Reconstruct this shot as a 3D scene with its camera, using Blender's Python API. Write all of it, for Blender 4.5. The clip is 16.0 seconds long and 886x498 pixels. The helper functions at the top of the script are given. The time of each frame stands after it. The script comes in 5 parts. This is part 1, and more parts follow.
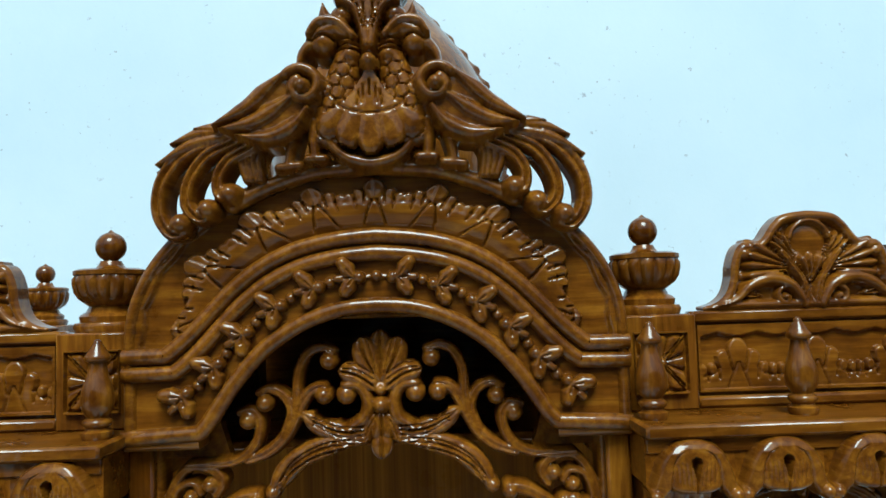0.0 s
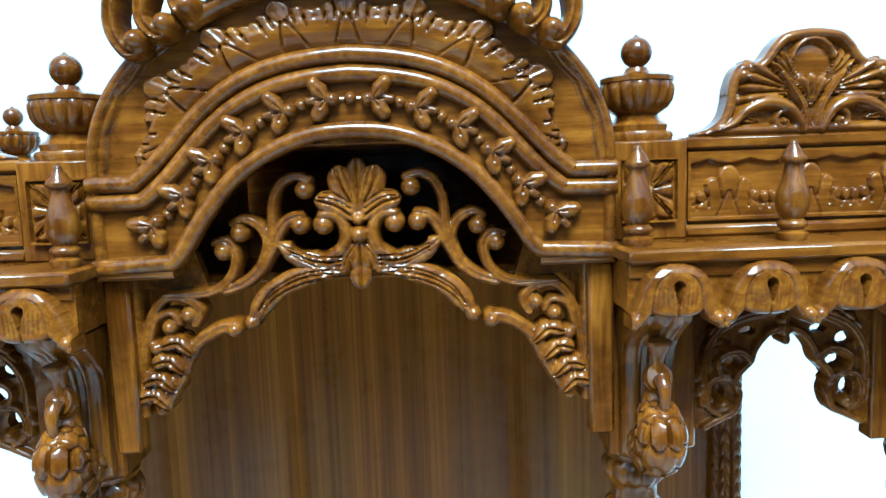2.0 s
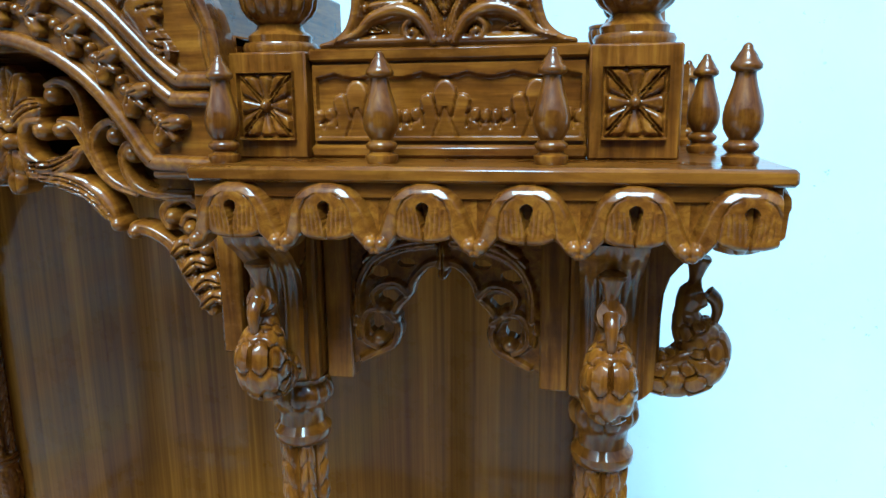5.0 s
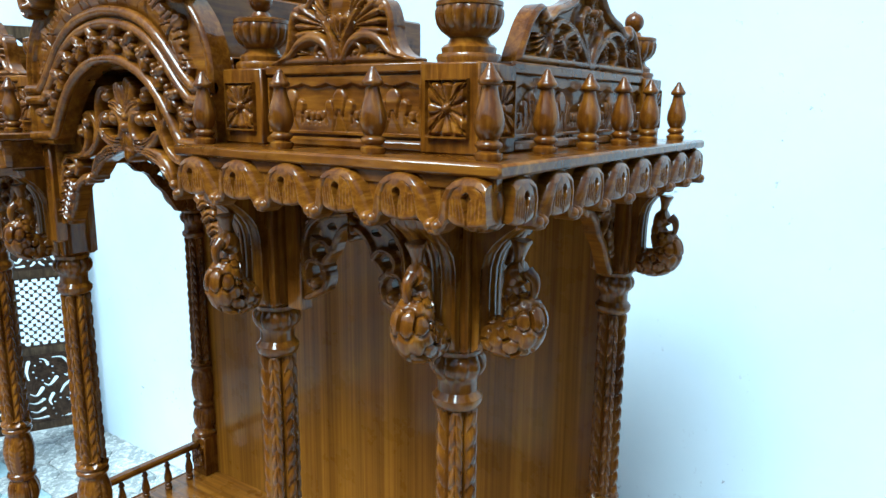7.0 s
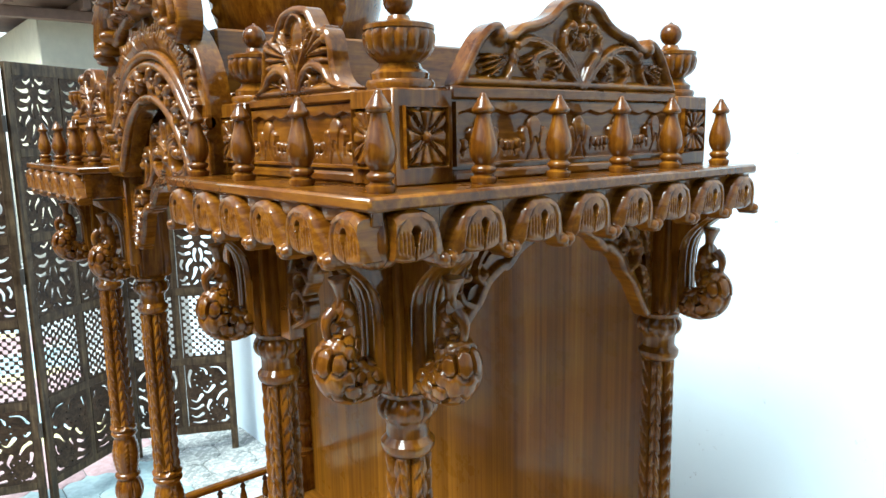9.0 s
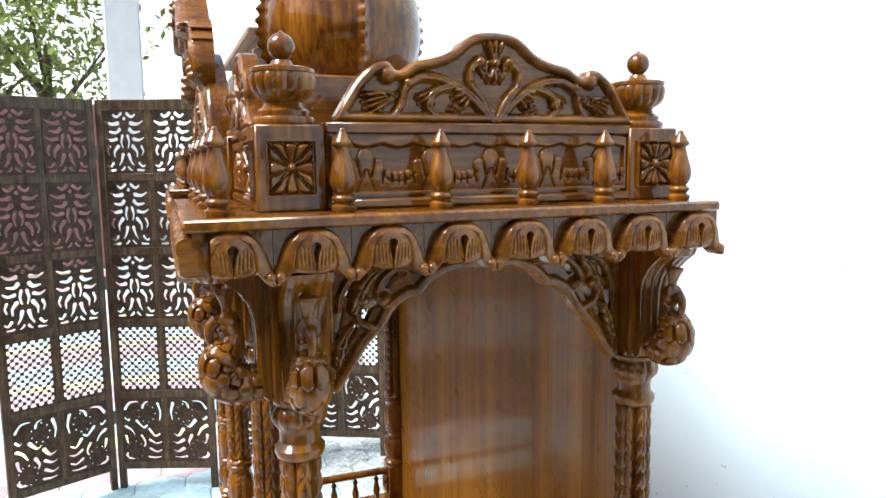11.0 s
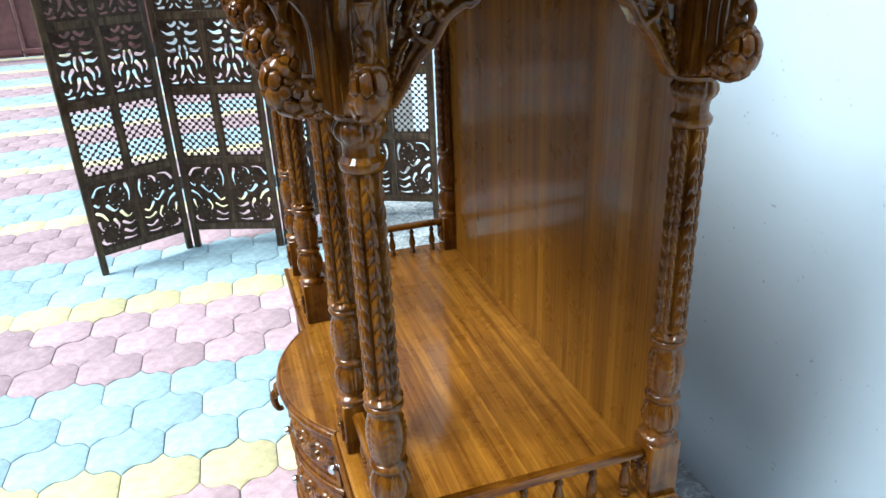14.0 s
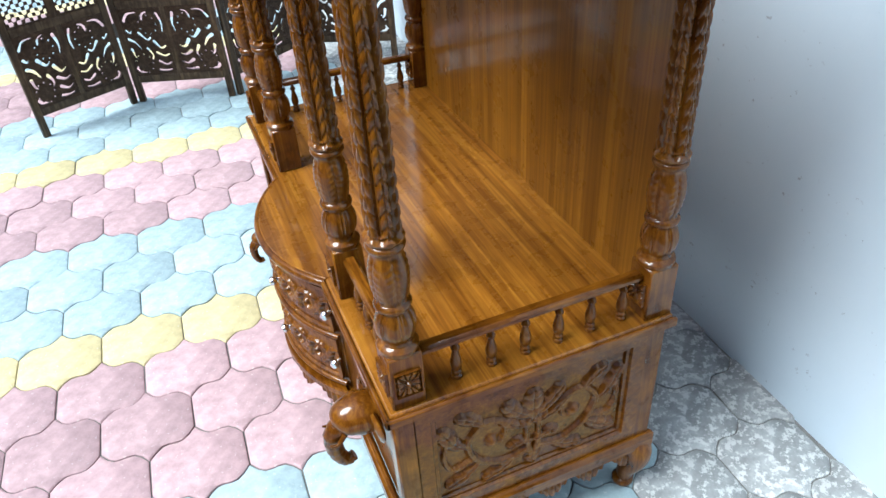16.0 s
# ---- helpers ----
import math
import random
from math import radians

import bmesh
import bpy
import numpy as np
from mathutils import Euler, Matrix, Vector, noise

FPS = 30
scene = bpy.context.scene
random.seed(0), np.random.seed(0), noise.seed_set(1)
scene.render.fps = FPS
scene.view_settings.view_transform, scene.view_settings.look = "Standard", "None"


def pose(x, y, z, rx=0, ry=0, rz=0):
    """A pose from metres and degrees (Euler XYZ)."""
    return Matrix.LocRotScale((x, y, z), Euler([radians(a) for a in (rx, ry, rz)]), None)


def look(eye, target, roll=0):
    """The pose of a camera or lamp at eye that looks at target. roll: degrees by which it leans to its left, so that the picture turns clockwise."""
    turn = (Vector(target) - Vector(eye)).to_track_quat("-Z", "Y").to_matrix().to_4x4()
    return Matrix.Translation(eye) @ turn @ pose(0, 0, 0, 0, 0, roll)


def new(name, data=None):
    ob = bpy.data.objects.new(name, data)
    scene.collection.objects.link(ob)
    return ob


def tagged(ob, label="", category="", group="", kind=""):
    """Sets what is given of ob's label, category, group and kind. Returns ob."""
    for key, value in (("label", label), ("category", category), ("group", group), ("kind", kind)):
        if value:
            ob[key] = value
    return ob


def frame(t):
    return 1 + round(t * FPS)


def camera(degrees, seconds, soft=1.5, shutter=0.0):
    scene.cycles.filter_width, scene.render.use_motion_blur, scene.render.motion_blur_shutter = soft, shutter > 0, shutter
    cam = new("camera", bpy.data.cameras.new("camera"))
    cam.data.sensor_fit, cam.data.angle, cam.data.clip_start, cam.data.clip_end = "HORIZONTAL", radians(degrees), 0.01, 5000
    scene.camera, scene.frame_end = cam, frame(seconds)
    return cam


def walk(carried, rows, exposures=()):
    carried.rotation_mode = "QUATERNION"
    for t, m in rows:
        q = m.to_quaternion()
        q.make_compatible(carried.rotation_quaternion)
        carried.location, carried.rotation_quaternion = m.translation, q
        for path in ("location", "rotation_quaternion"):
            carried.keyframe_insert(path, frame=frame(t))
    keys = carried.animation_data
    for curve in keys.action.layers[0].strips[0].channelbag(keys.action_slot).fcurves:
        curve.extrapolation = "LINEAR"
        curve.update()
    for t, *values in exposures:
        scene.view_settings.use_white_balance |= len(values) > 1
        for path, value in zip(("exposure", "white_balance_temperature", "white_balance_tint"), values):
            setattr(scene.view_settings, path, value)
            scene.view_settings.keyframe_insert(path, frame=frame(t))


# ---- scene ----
cam = camera(63.9, 16.0)
PATH = [
    (0, (0.054, -0.716, 1.644), (0.099, 1.278, 1.79), -1.8),
    (0.5, (0.015, -0.698, 1.652), (0.041, 1.288, 1.88), -1.5),
    (1, (-0.01, -0.668, 1.645), (0.048, 1.323, 1.824), -2.1),
    (1.5, (0.013, -0.664, 1.624), (0.054, 1.332, 1.504), -2.3),
    (2, (0.069, -0.683, 1.602), (0.116, 1.303, 1.374), -2.0),
    (2.5, (0.123, -0.675, 1.589), (0.325, 1.295, 1.307), -2.4),
    (3, (0.178, -0.634, 1.572), (0.511, 1.314, 1.267), -1.9),
    (3.5, (0.263, -0.609, 1.567), (0.533, 1.354, 1.296), -0.5),
    (4, (0.334, -0.608, 1.582), (0.517, 1.364, 1.307), -0.2),
    (4.5, (0.418, -0.608, 1.588), (0.466, 1.362, 1.245), -1.6),
    (5, (0.601, -0.619, 1.574), (0.231, 1.304, 1.166), -0.6),
    (5.2, (0.671, -0.621, 1.574), (0.166, 1.269, 1.157), -0.6),
    (7.3, (1.183, -0.621, 1.575), (-0.051, 0.904, 1.189), 0.3),
    (7.5, (1.233, -0.601, 1.583), (-0.073, 0.864, 1.201), -0.3),
    (8, (1.272, -0.554, 1.581), (-0.092, 0.854, 1.183), -2.3),
    (8.5, (1.274, -0.485, 1.566), (-0.159, 0.853, 1.172), -2.0),
    (9, (1.286, -0.387, 1.576), (-0.232, 0.874, 1.251), -1.1),
    (9.2, (1.3, -0.352, 1.576), (-0.255, 0.864, 1.257), -1.1),
    (11.3, (1.555, -0.038, 1.575), (-0.312, 0.623, 1.296), -0.5),
    (11.5, (1.56, -0.035, 1.573), (-0.313, 0.588, 1.253), -0.5),
    (12, (1.549, -0.052, 1.557), (-0.313, 0.535, 1.124), -0.4),
    (12.5, (1.549, -0.073, 1.538), (-0.284, 0.513, 0.992), -0.8),
    (13, (1.545, -0.083, 1.518), (-0.253, 0.491, 0.856), -1.6),
    (13.5, (1.552, -0.08, 1.506), (-0.224, 0.467, 0.768), -2.3),
    (14, (1.559, -0.078, 1.495), (-0.184, 0.455, 0.671), -2.5),
    (14.5, (1.549, -0.079, 1.483), (-0.162, 0.447, 0.592), -3.0),
    (15, (1.531, -0.096, 1.469), (-0.122, 0.476, 0.498), -2.5),
    (15.5, (1.511, -0.116, 1.451), (-0.063, 0.452, 0.356), -3.7),
    (16, (1.486, -0.13, 1.44), (-0.017, 0.431, 0.246), -4.0),
]
EXPOSURES = [
    (0.0, -0.10, 5300, -11), (0.6, -0.15, 5300, -11), (1.1, -0.32, 5300, -10), (1.5, 0.20, 5350, -3), (1.9, 1.03, 4500, -13), (2.5, 0.97, 4250, -15), (3.2, 0.52, 4300, -15), (5.2, 0.53, 4200, -15),
    (7.3, 0.49, 4950, -8), (8.5, 0.80, 5350, -6), (9.2, 0.98, 5600, -4), (11.3, 1.08, 5800, 4), (12.5, 0.92, 5850, 4), (14.0, 0.46, 5250, -1), (15.0, 0.32, 5250, 1), (16.0, 0.37, 5500, 5),
]
walk(cam, [(t, look(eye, target, roll)) for t, eye, target, roll in PATH], EXPOSURES)

# ---------------------------------------------------------------- light
world = bpy.data.worlds.new("sky")
scene.world = world
world.use_nodes = True
wn = world.node_tree.nodes
sky = wn.new("ShaderNodeTexSky")
sky.sky_type = "NISHITA"
sky.sun_disc = False
sky.sun_elevation, sky.sun_rotation = radians(55), radians(186)
sky.air_density, sky.dust_density, sky.ozone_density = 1.0, 5.0, 1.0
world.node_tree.links.new(sky.outputs[0], wn["Background"].inputs[0])
wn["Background"].inputs[1].default_value = 0.112
sun = new("sun", bpy.data.lights.new("sun", "SUN"))
sun.data.energy, sun.data.angle, sun.data.color = 4.4, radians(28), (1.0, 0.95, 0.88)
sun.matrix_world = look((0.15, -3.3, 4.85), (0, 0, 0))


# ---------------------------------------------------------------- materials
def material(name):
    m = bpy.data.materials.new(name)
    m.use_nodes = True
    nt = m.node_tree
    return m, nt, nt.nodes["Principled BSDF"]


def node(nt, kind, **values):
    n = nt.nodes.new(kind)
    for k, v in values.items():
        n.inputs[k].default_value = v
    return n


def ramp(nt, fac, stops):
    r = nt.nodes.new("ShaderNodeValToRGB")
    el = r.color_ramp.elements
    while len(el) < len(stops):
        el.new(0.5)
    for e, (p, c) in zip(el, stops):
        e.position, e.color = p, (*c, 1)
    nt.links.new(fac, r.inputs[0])
    return r.outputs[0]


def mix(nt, fac, a, b, blend="MIX"):
    n = nt.nodes.new("ShaderNodeMix")
    n.data_type, n.blend_type = "RGBA", blend
    for s, v in ((0, fac), (6, a), (7, b)):
        if isinstance(v, (int, float)):
            n.inputs[s].default_value = v
        elif isinstance(v, tuple):
            n.inputs[s].default_value = (*v, 1)
        else:
            nt.links.new(v, n.inputs[s])
    return n.outputs[2]


def wood(name, stops, scale=(60, 60, 4), rough=0.3, coat=0.6, bump=0.05, random_shift=True, streak=0.35, coat_rough=0.06, bands=0.0, gloss=0.06):
    """Varnished timber with grain running along the local axis of the smallest scale."""
    m, nt, p = material(name)
    tc = nt.nodes.new("ShaderNodeTexCoord")
    info = nt.nodes.new("ShaderNodeObjectInfo")
    mp = node(nt, "ShaderNodeMapping", Scale=scale)
    add = nt.nodes.new("ShaderNodeVectorMath")
    sc = nt.nodes.new("ShaderNodeVectorMath")
    sc.operation = "SCALE"
    nt.links.new(info.outputs["Random"], sc.inputs["Scale"])
    sc.inputs[0].default_value = (7.0, 5.0, 3.0) if random_shift else (0, 0, 0)
    nt.links.new(tc.outputs["Object"], mp.inputs["Vector"])
    nt.links.new(mp.outputs[0], add.inputs[0])
    nt.links.new(sc.outputs[0], add.inputs[1])
    grain = node(nt, "ShaderNodeTexNoise", Scale=1.0, Detail=6.0, Roughness=0.62, Distortion=0.6)
    nt.links.new(add.outputs[0], grain.inputs["Vector"])
    blot = node(nt, "ShaderNodeTexNoise", Scale=15.0, Detail=5.0, Roughness=0.62)
    nt.links.new(tc.outputs["Object"], blot.inputs["Vector"])
    base = ramp(nt, grain.outputs[0], stops)
    dark = ramp(nt, blot.outputs[0], [(0.34, (0.26, 0.17, 0.12)), (0.56, (0.95, 0.92, 0.90)), (0.72, (1.25, 1.25, 1.15))])
    nt.links.new(mix(nt, streak * 2, base, dark, "MULTIPLY"), p.inputs["Base Color"])
    if bands:
        wide = node(nt, "ShaderNodeMapping", Scale=tuple(q * bands for q in scale))
        nt.links.new(tc.outputs["Object"], wide.inputs["Vector"])
        flitch = node(nt, "ShaderNodeTexNoise", Scale=1.0, Detail=3.0, Roughness=0.55)
        nt.links.new(wide.outputs[0], flitch.inputs["Vector"])
        tone = ramp(nt, flitch.outputs[0], [(0.36, (0.62, 0.54, 0.46)), (0.64, (1.15, 1.12, 1.05))])
        nt.links.new(mix(nt, 1.0, p.inputs["Base Color"].links[0].from_socket, tone, "MULTIPLY"), p.inputs["Base Color"])
    ro = ramp(nt, blot.outputs[0], [(0.3, (rough * 0.7,) * 3), (0.75, (rough * 1.5,) * 3)])
    nt.links.new(ro, p.inputs["Roughness"])
    p.inputs["Coat Weight"].default_value = coat
    p.inputs["Coat IOR"].default_value = 1.55
    p.inputs["Specular IOR Level"].default_value = gloss
    p.inputs["Coat Roughness"].default_value = coat_rough
    b = node(nt, "ShaderNodeBump", Strength=bump * 4, Distance=0.0010)
    nt.links.new(grain.outputs[0], b.inputs["Height"])
    nt.links.new(b.outputs[0], p.inputs["Normal"])
    ripple = node(nt, "ShaderNodeTexNoise", Scale=70.0, Detail=1.0, Roughness=0.5)
    nt.links.new(tc.outputs["Object"], ripple.inputs["Vector"])
    b2 = node(nt, "ShaderNodeBump", Strength=bump * 4, Distance=0.0015)
    nt.links.new(ripple.outputs[0], b2.inputs["Height"])
    nt.links.new(b2.outputs[0], p.inputs["Coat Normal"])
    return m


TEAK_STOPS = [(0.25, (0.064, 0.0165, 0.0011)), (0.5, (0.150, 0.0518, 0.0031)), (0.75, (0.262, 0.1090, 0.0076))]
TEAK = wood("varnished_teak", TEAK_STOPS, scale=(110, 110, 9))
TEAK_H = wood("varnished_teak_lengthwise", TEAK_STOPS, scale=(9, 110, 110))
TEAK_Y = wood("varnished_teak_crosswise", TEAK_STOPS, scale=(110, 9, 110))
PLY = wood("teak_veneer_upright", [(0.3, (0.150, 0.055, 0.0036)), (0.5, (0.236, 0.099, 0.0074)), (0.72, (0.318, 0.148, 0.0140))], scale=(120, 30, 1.3), rough=0.3, coat=0.26, gloss=0.1, bump=0.008, streak=0.06, coat_rough=0.10, bands=0.16)
DECK = wood("teak_veneer_floor", [(0.28, (0.11, 0.036, 0.0036)), (0.5, (0.235, 0.094, 0.0085)), (0.72, (0.36, 0.170, 0.019))], scale=(3, 95, 60), rough=0.28, coat=0.55, gloss=0.2, bump=0.012, streak=0.10, coat_rough=0.10, bands=0.3)
DARKWOOD = wood("dark_waxed_wood", [(0.3, (0.025, 0.015, 0.0094)), (0.55, (0.061, 0.037, 0.0216)), (0.8, (0.122, 0.079, 0.0446))], scale=(50, 50, 5), rough=0.5, coat=0.1, gloss=0.15)
EDGEWOOD = wood("worn_dark_wood_frame", [(0.3, (0.032, 0.020, 0.0115)), (0.55, (0.090, 0.060, 0.0324)), (0.8, (0.180, 0.126, 0.0684))], scale=(50, 50, 5), rough=0.45, coat=0.15, gloss=0.15)


def simple(name, color, rough, metal=0.0, spots=None, scale=20.0, bump=0.0, spread=0.25, vary=0.0):
    m, nt, p = material(name)
    tc = nt.nodes.new("ShaderNodeTexCoord")
    n1 = node(nt, "ShaderNodeTexNoise", Scale=scale, Detail=8.0, Roughness=0.65)
    n2 = node(nt, "ShaderNodeTexNoise", Scale=scale * 0.12, Detail=3.0, Roughness=0.5)
    nt.links.new(tc.outputs["Object"], n1.inputs["Vector"])
    nt.links.new(tc.outputs["Object"], n2.inputs["Vector"])
    lo = tuple(c * (1 - spread) for c in color)
    hi = tuple(min(1, c * (1 + spread * 0.6)) for c in color)
    c1 = ramp(nt, n1.outputs[0], [(0.3, lo), (0.7, hi)])
    c2 = ramp(nt, n2.outputs[0], [(0.3, (1 - spread * 0.6,) * 3), (0.7, (1, 1, 1))])
    col = mix(nt, 1.0, c1, c2, "MULTIPLY")
    if spots:
        n3 = node(nt, "ShaderNodeTexNoise", Scale=scale * 2.5, Detail=4.0, Roughness=0.7)
        nt.links.new(tc.outputs["Object"], n3.inputs["Vector"])
        f3 = ramp(nt, n3.outputs[0], [(spots[1], (0, 0, 0)), (spots[1] + 0.06, (1, 1, 1))])
        col = mix(nt, f3, col, spots[0])
    if vary:
        info = nt.nodes.new("ShaderNodeObjectInfo")
        shade = ramp(nt, info.outputs["Random"], [(0.0, (1 - vary,) * 3), (1.0, (1 + vary * 0.5,) * 3)])
        col = mix(nt, 1.0, col, shade, "MULTIPLY")
    nt.links.new(col, p.inputs["Base Color"])
    p.inputs["Roughness"].default_value, p.inputs["Metallic"].default_value = rough, metal
    if bump:
        b = node(nt, "ShaderNodeBump", Strength=0.6, Distance=bump)
        nt.links.new(n1.outputs[0], b.inputs["Height"])
        nt.links.new(b.outputs[0], p.inputs["Normal"])
    return m


PAVE = {
    "yellow": simple("yellow_paver", (0.67, 0.59, 0.32), 0.75, spots=((0.68, 0.63, 0.50), 0.62), scale=24, bump=0.003, spread=0.26, vary=0.16),
    "pink": simple("pink_paver", (0.54, 0.375, 0.39), 0.75, spots=((0.61, 0.51, 0.51), 0.61), scale=24, bump=0.003, spread=0.28, vary=0.16),
    "blue": simple("pale_blue_paver", (0.42, 0.55, 0.585), 0.75, spots=((0.56, 0.63, 0.63), 0.61), scale=24, bump=0.003, spread=0.28, vary=0.16),
    "grey": simple("grey_cement_paver", (0.36, 0.38, 0.375), 0.8, spots=((0.52, 0.54, 0.525), 0.51), scale=15, bump=0.004, spread=0.45, vary=0.16),
}
JOINT = simple("dirt_joint", (0.20, 0.20, 0.185), 0.9, scale=60)
CHROME = simple("chrome_knob", (0.75, 0.75, 0.76), 0.15, metal=1.0, spread=0.05)
IRON = simple("dark_iron_hinge", (0.10, 0.09, 0.08), 0.45, metal=0.8)


def plaster():
    m, nt, p = material("white_wall_plaster")
    tc = nt.nodes.new("ShaderNodeTexCoord")
    big = node(nt, "ShaderNodeTexNoise", Scale=1.6, Detail=5.0, Roughness=0.6)
    fine = node(nt, "ShaderNodeTexNoise", Scale=55.0, Detail=4.0, Roughness=0.6)
    mid = node(nt, "ShaderNodeTexNoise", Scale=9.0, Detail=5.0, Roughness=0.7)
    for n in (big, fine, mid):
        nt.links.new(tc.outputs["Object"], n.inputs["Vector"])
    base = ramp(nt, big.outputs[0], [(0.3, (0.57, 0.68, 0.765)), (0.7, (0.64, 0.74, 0.82))])
    # small chips and dark flecks gathered in a few places
    chip = ramp(nt, fine.outputs[0], [(0.66, (0, 0, 0)), (0.69, (1, 1, 1))])
    where = ramp(nt, mid.outputs[0], [(0.50, (0, 0, 0)), (0.60, (0.9, 0.9, 0.9))])
    f = mix(nt, 1.0, chip, where, "MULTIPLY")
    nt.links.new(mix(nt, f, base, (0.30, 0.34, 0.40)), p.inputs["Base Color"])
    p.inputs["Roughness"].default_value = 0.6
    b = node(nt, "ShaderNodeBump", Strength=0.25, Distance=0.004)
    nt.links.new(mid.outputs[0], b.inputs["Height"])
    nt.links.new(b.outputs[0], p.inputs["Normal"])
    return m


PLASTER = plaster()


# ---------------------------------------------------------------- mesh tools
class Geo:
    """Collects vertices and faces."""

    def __init__(self):
        self.v, self.f = [], []

    def add(self, v, f):
        o = len(self.v)
        self.v.extend([tuple(map(float, q)) for q in v])
        self.f.extend([tuple(int(i) + o for i in q) for q in f])
        return self

    def moved(self, m):
        g = Geo()
        g.v = [tuple(m @ Vector(q)) for q in self.v]
        flip = m.determinant() < 0
        g.f = [tuple(reversed(q)) for q in self.f] if flip else list(self.f)
        return g

    def join(self, other, m=None):
        o = other.moved(m) if m is not None else other
        return self.add(o.v, o.f)

    def box(self, x0, x1, y0, y1, z0, z1, b=0.002):
        """A box with its edges bevelled by b."""
        b = min(b, (x1 - x0) / 3, (y1 - y0) / 3, (z1 - z0) / 3)
        bm = bmesh.new()
        bmesh.ops.create_cube(bm, size=1.0)
        for q in bm.verts:
            q.co = Vector(((x0 + x1) / 2 + q.co.x * (x1 - x0), (y0 + y1) / 2 + q.co.y * (y1 - y0), (z0 + z1) / 2 + q.co.z * (z1 - z0)))
        if b > 0:
            bmesh.ops.bevel(bm, geom=bm.edges[:], offset=b, segments=1, affect="EDGES")
        bm.verts.index_update()
        self.add([q.co for q in bm.verts], [[q.index for q in fc.verts] for fc in bm.faces])
        bm.free()
        return self

    def lathe(self, prof, n=24, swell=None, close=True):
        """A turned body; prof: rows of (z, radius). swell(theta, z, r) gives the radius."""
        rows = []
        for z, r in prof:
            for k in range(n):
                a = 2 * math.pi * k / n
                q = swell(a, z, r) if swell else r
                rows.append((q * math.cos(a), q * math.sin(a), z))
        m = len(prof)
        faces = [(i * n + k, i * n + (k + 1) % n, (i + 1) * n + (k + 1) % n, (i + 1) * n + k) for i in range(m - 1) for k in range(n)]
        if close:
            faces += [tuple(reversed(range(n))), tuple(range((m - 1) * n, m * n))]
        return self.add(rows, faces)

    def tube(self, pts, rad, n=10, flat=1.0, swell=None):
        """A round bar along 3D points with a radius at each; flat squeezes it across its own plane."""
        P = [Vector(q) for q in pts]
        rows, up = [], None
        for i, q in enumerate(P):
            t = (P[min(i + 1, len(P) - 1)] - P[max(i - 1, 0)]).normalized()
            if up is None:
                up = Vector((0, 1, 0)) if abs(t.y) < 0.9 else Vector((1, 0, 0))
            s = t.cross(up).normalized()
            up = s.cross(t).normalized()
            r = rad[i] if not isinstance(rad, (int, float)) else rad
            for k in range(n):
                a = 2 * math.pi * k / n
                rr = swell(a, i / (len(P) - 1), r) if swell else r
                rows.append(q + s * (rr * math.cos(a)) + up * (rr * flat * math.sin(a)))
        m = len(P)
        faces = [(i * n + k, i * n + (k + 1) % n, (i + 1) * n + (k + 1) % n, (i + 1) * n + k) for i in range(m - 1) for k in range(n)]
        faces += [tuple(reversed(range(n))), tuple(range((m - 1) * n, m * n))]
        return self.add(rows, faces)

    def mesh(self, name, mat, angle=38):
        me = bpy.data.meshes.new(name)
        me.from_pydata(self.v, [], self.f)
        me.validate()
        bm = bmesh.new()
        bm.from_mesh(me)
        bmesh.ops.recalc_face_normals(bm, faces=bm.faces[:]) if len(self.f) < 4000 else None
        bm.to_mesh(me)
        bm.free()
        me.materials.append(mat)
        me.shade_smooth()
        me.set_sharp_from_angle(angle=radians(angle))
        return me


def part(name, geo, mat, parent=None, label="", m=None, angle=38):
    """Links a Geo (or a mesh that is there already) as one object under a thing or a part."""
    me = geo if isinstance(geo, bpy.types.Mesh) else geo.mesh(name, mat, angle)
    ob = new(name, me)
    if parent is not None:
        ob.parent = parent
    if m is not None:
        ob.matrix_basis = m
    if label:
        ob["label"] = label
    return ob


def spline(pts, n=8, closed=False):
    """Smooth points through the given ones (Catmull-Rom)."""
    P = [np.array(q, float) for q in pts]
    out = []
    m = len(P)
    for i in range(m if closed else m - 1):
        a, b, c, d = (P[(i + k) % m] if closed else P[min(max(i + k, 0), m - 1)] for k in (-1, 0, 1, 2))
        for k in range(n):
            t = k / n
            out.append(0.5 * (2 * b + (c - a) * t + (2 * a - 5 * b + 4 * c - d) * t * t + (3 * b - a - 3 * c + d) * t ** 3))
    if not closed:
        out.append(P[-1])
    return np.array(out)


def spiral(cx, cy, r0, r1, a0, turns, n=28):
    """Points of a scroll that winds from radius r0 to r1, from the angle a0 (degrees)."""
    k = np.linspace(0, 1, n)
    a = np.radians(a0) + k * turns * 2 * np.pi
    r = r0 + (r1 - r0) * k
    return np.stack([cx + r * np.cos(a), cy + r * np.sin(a)], 1)


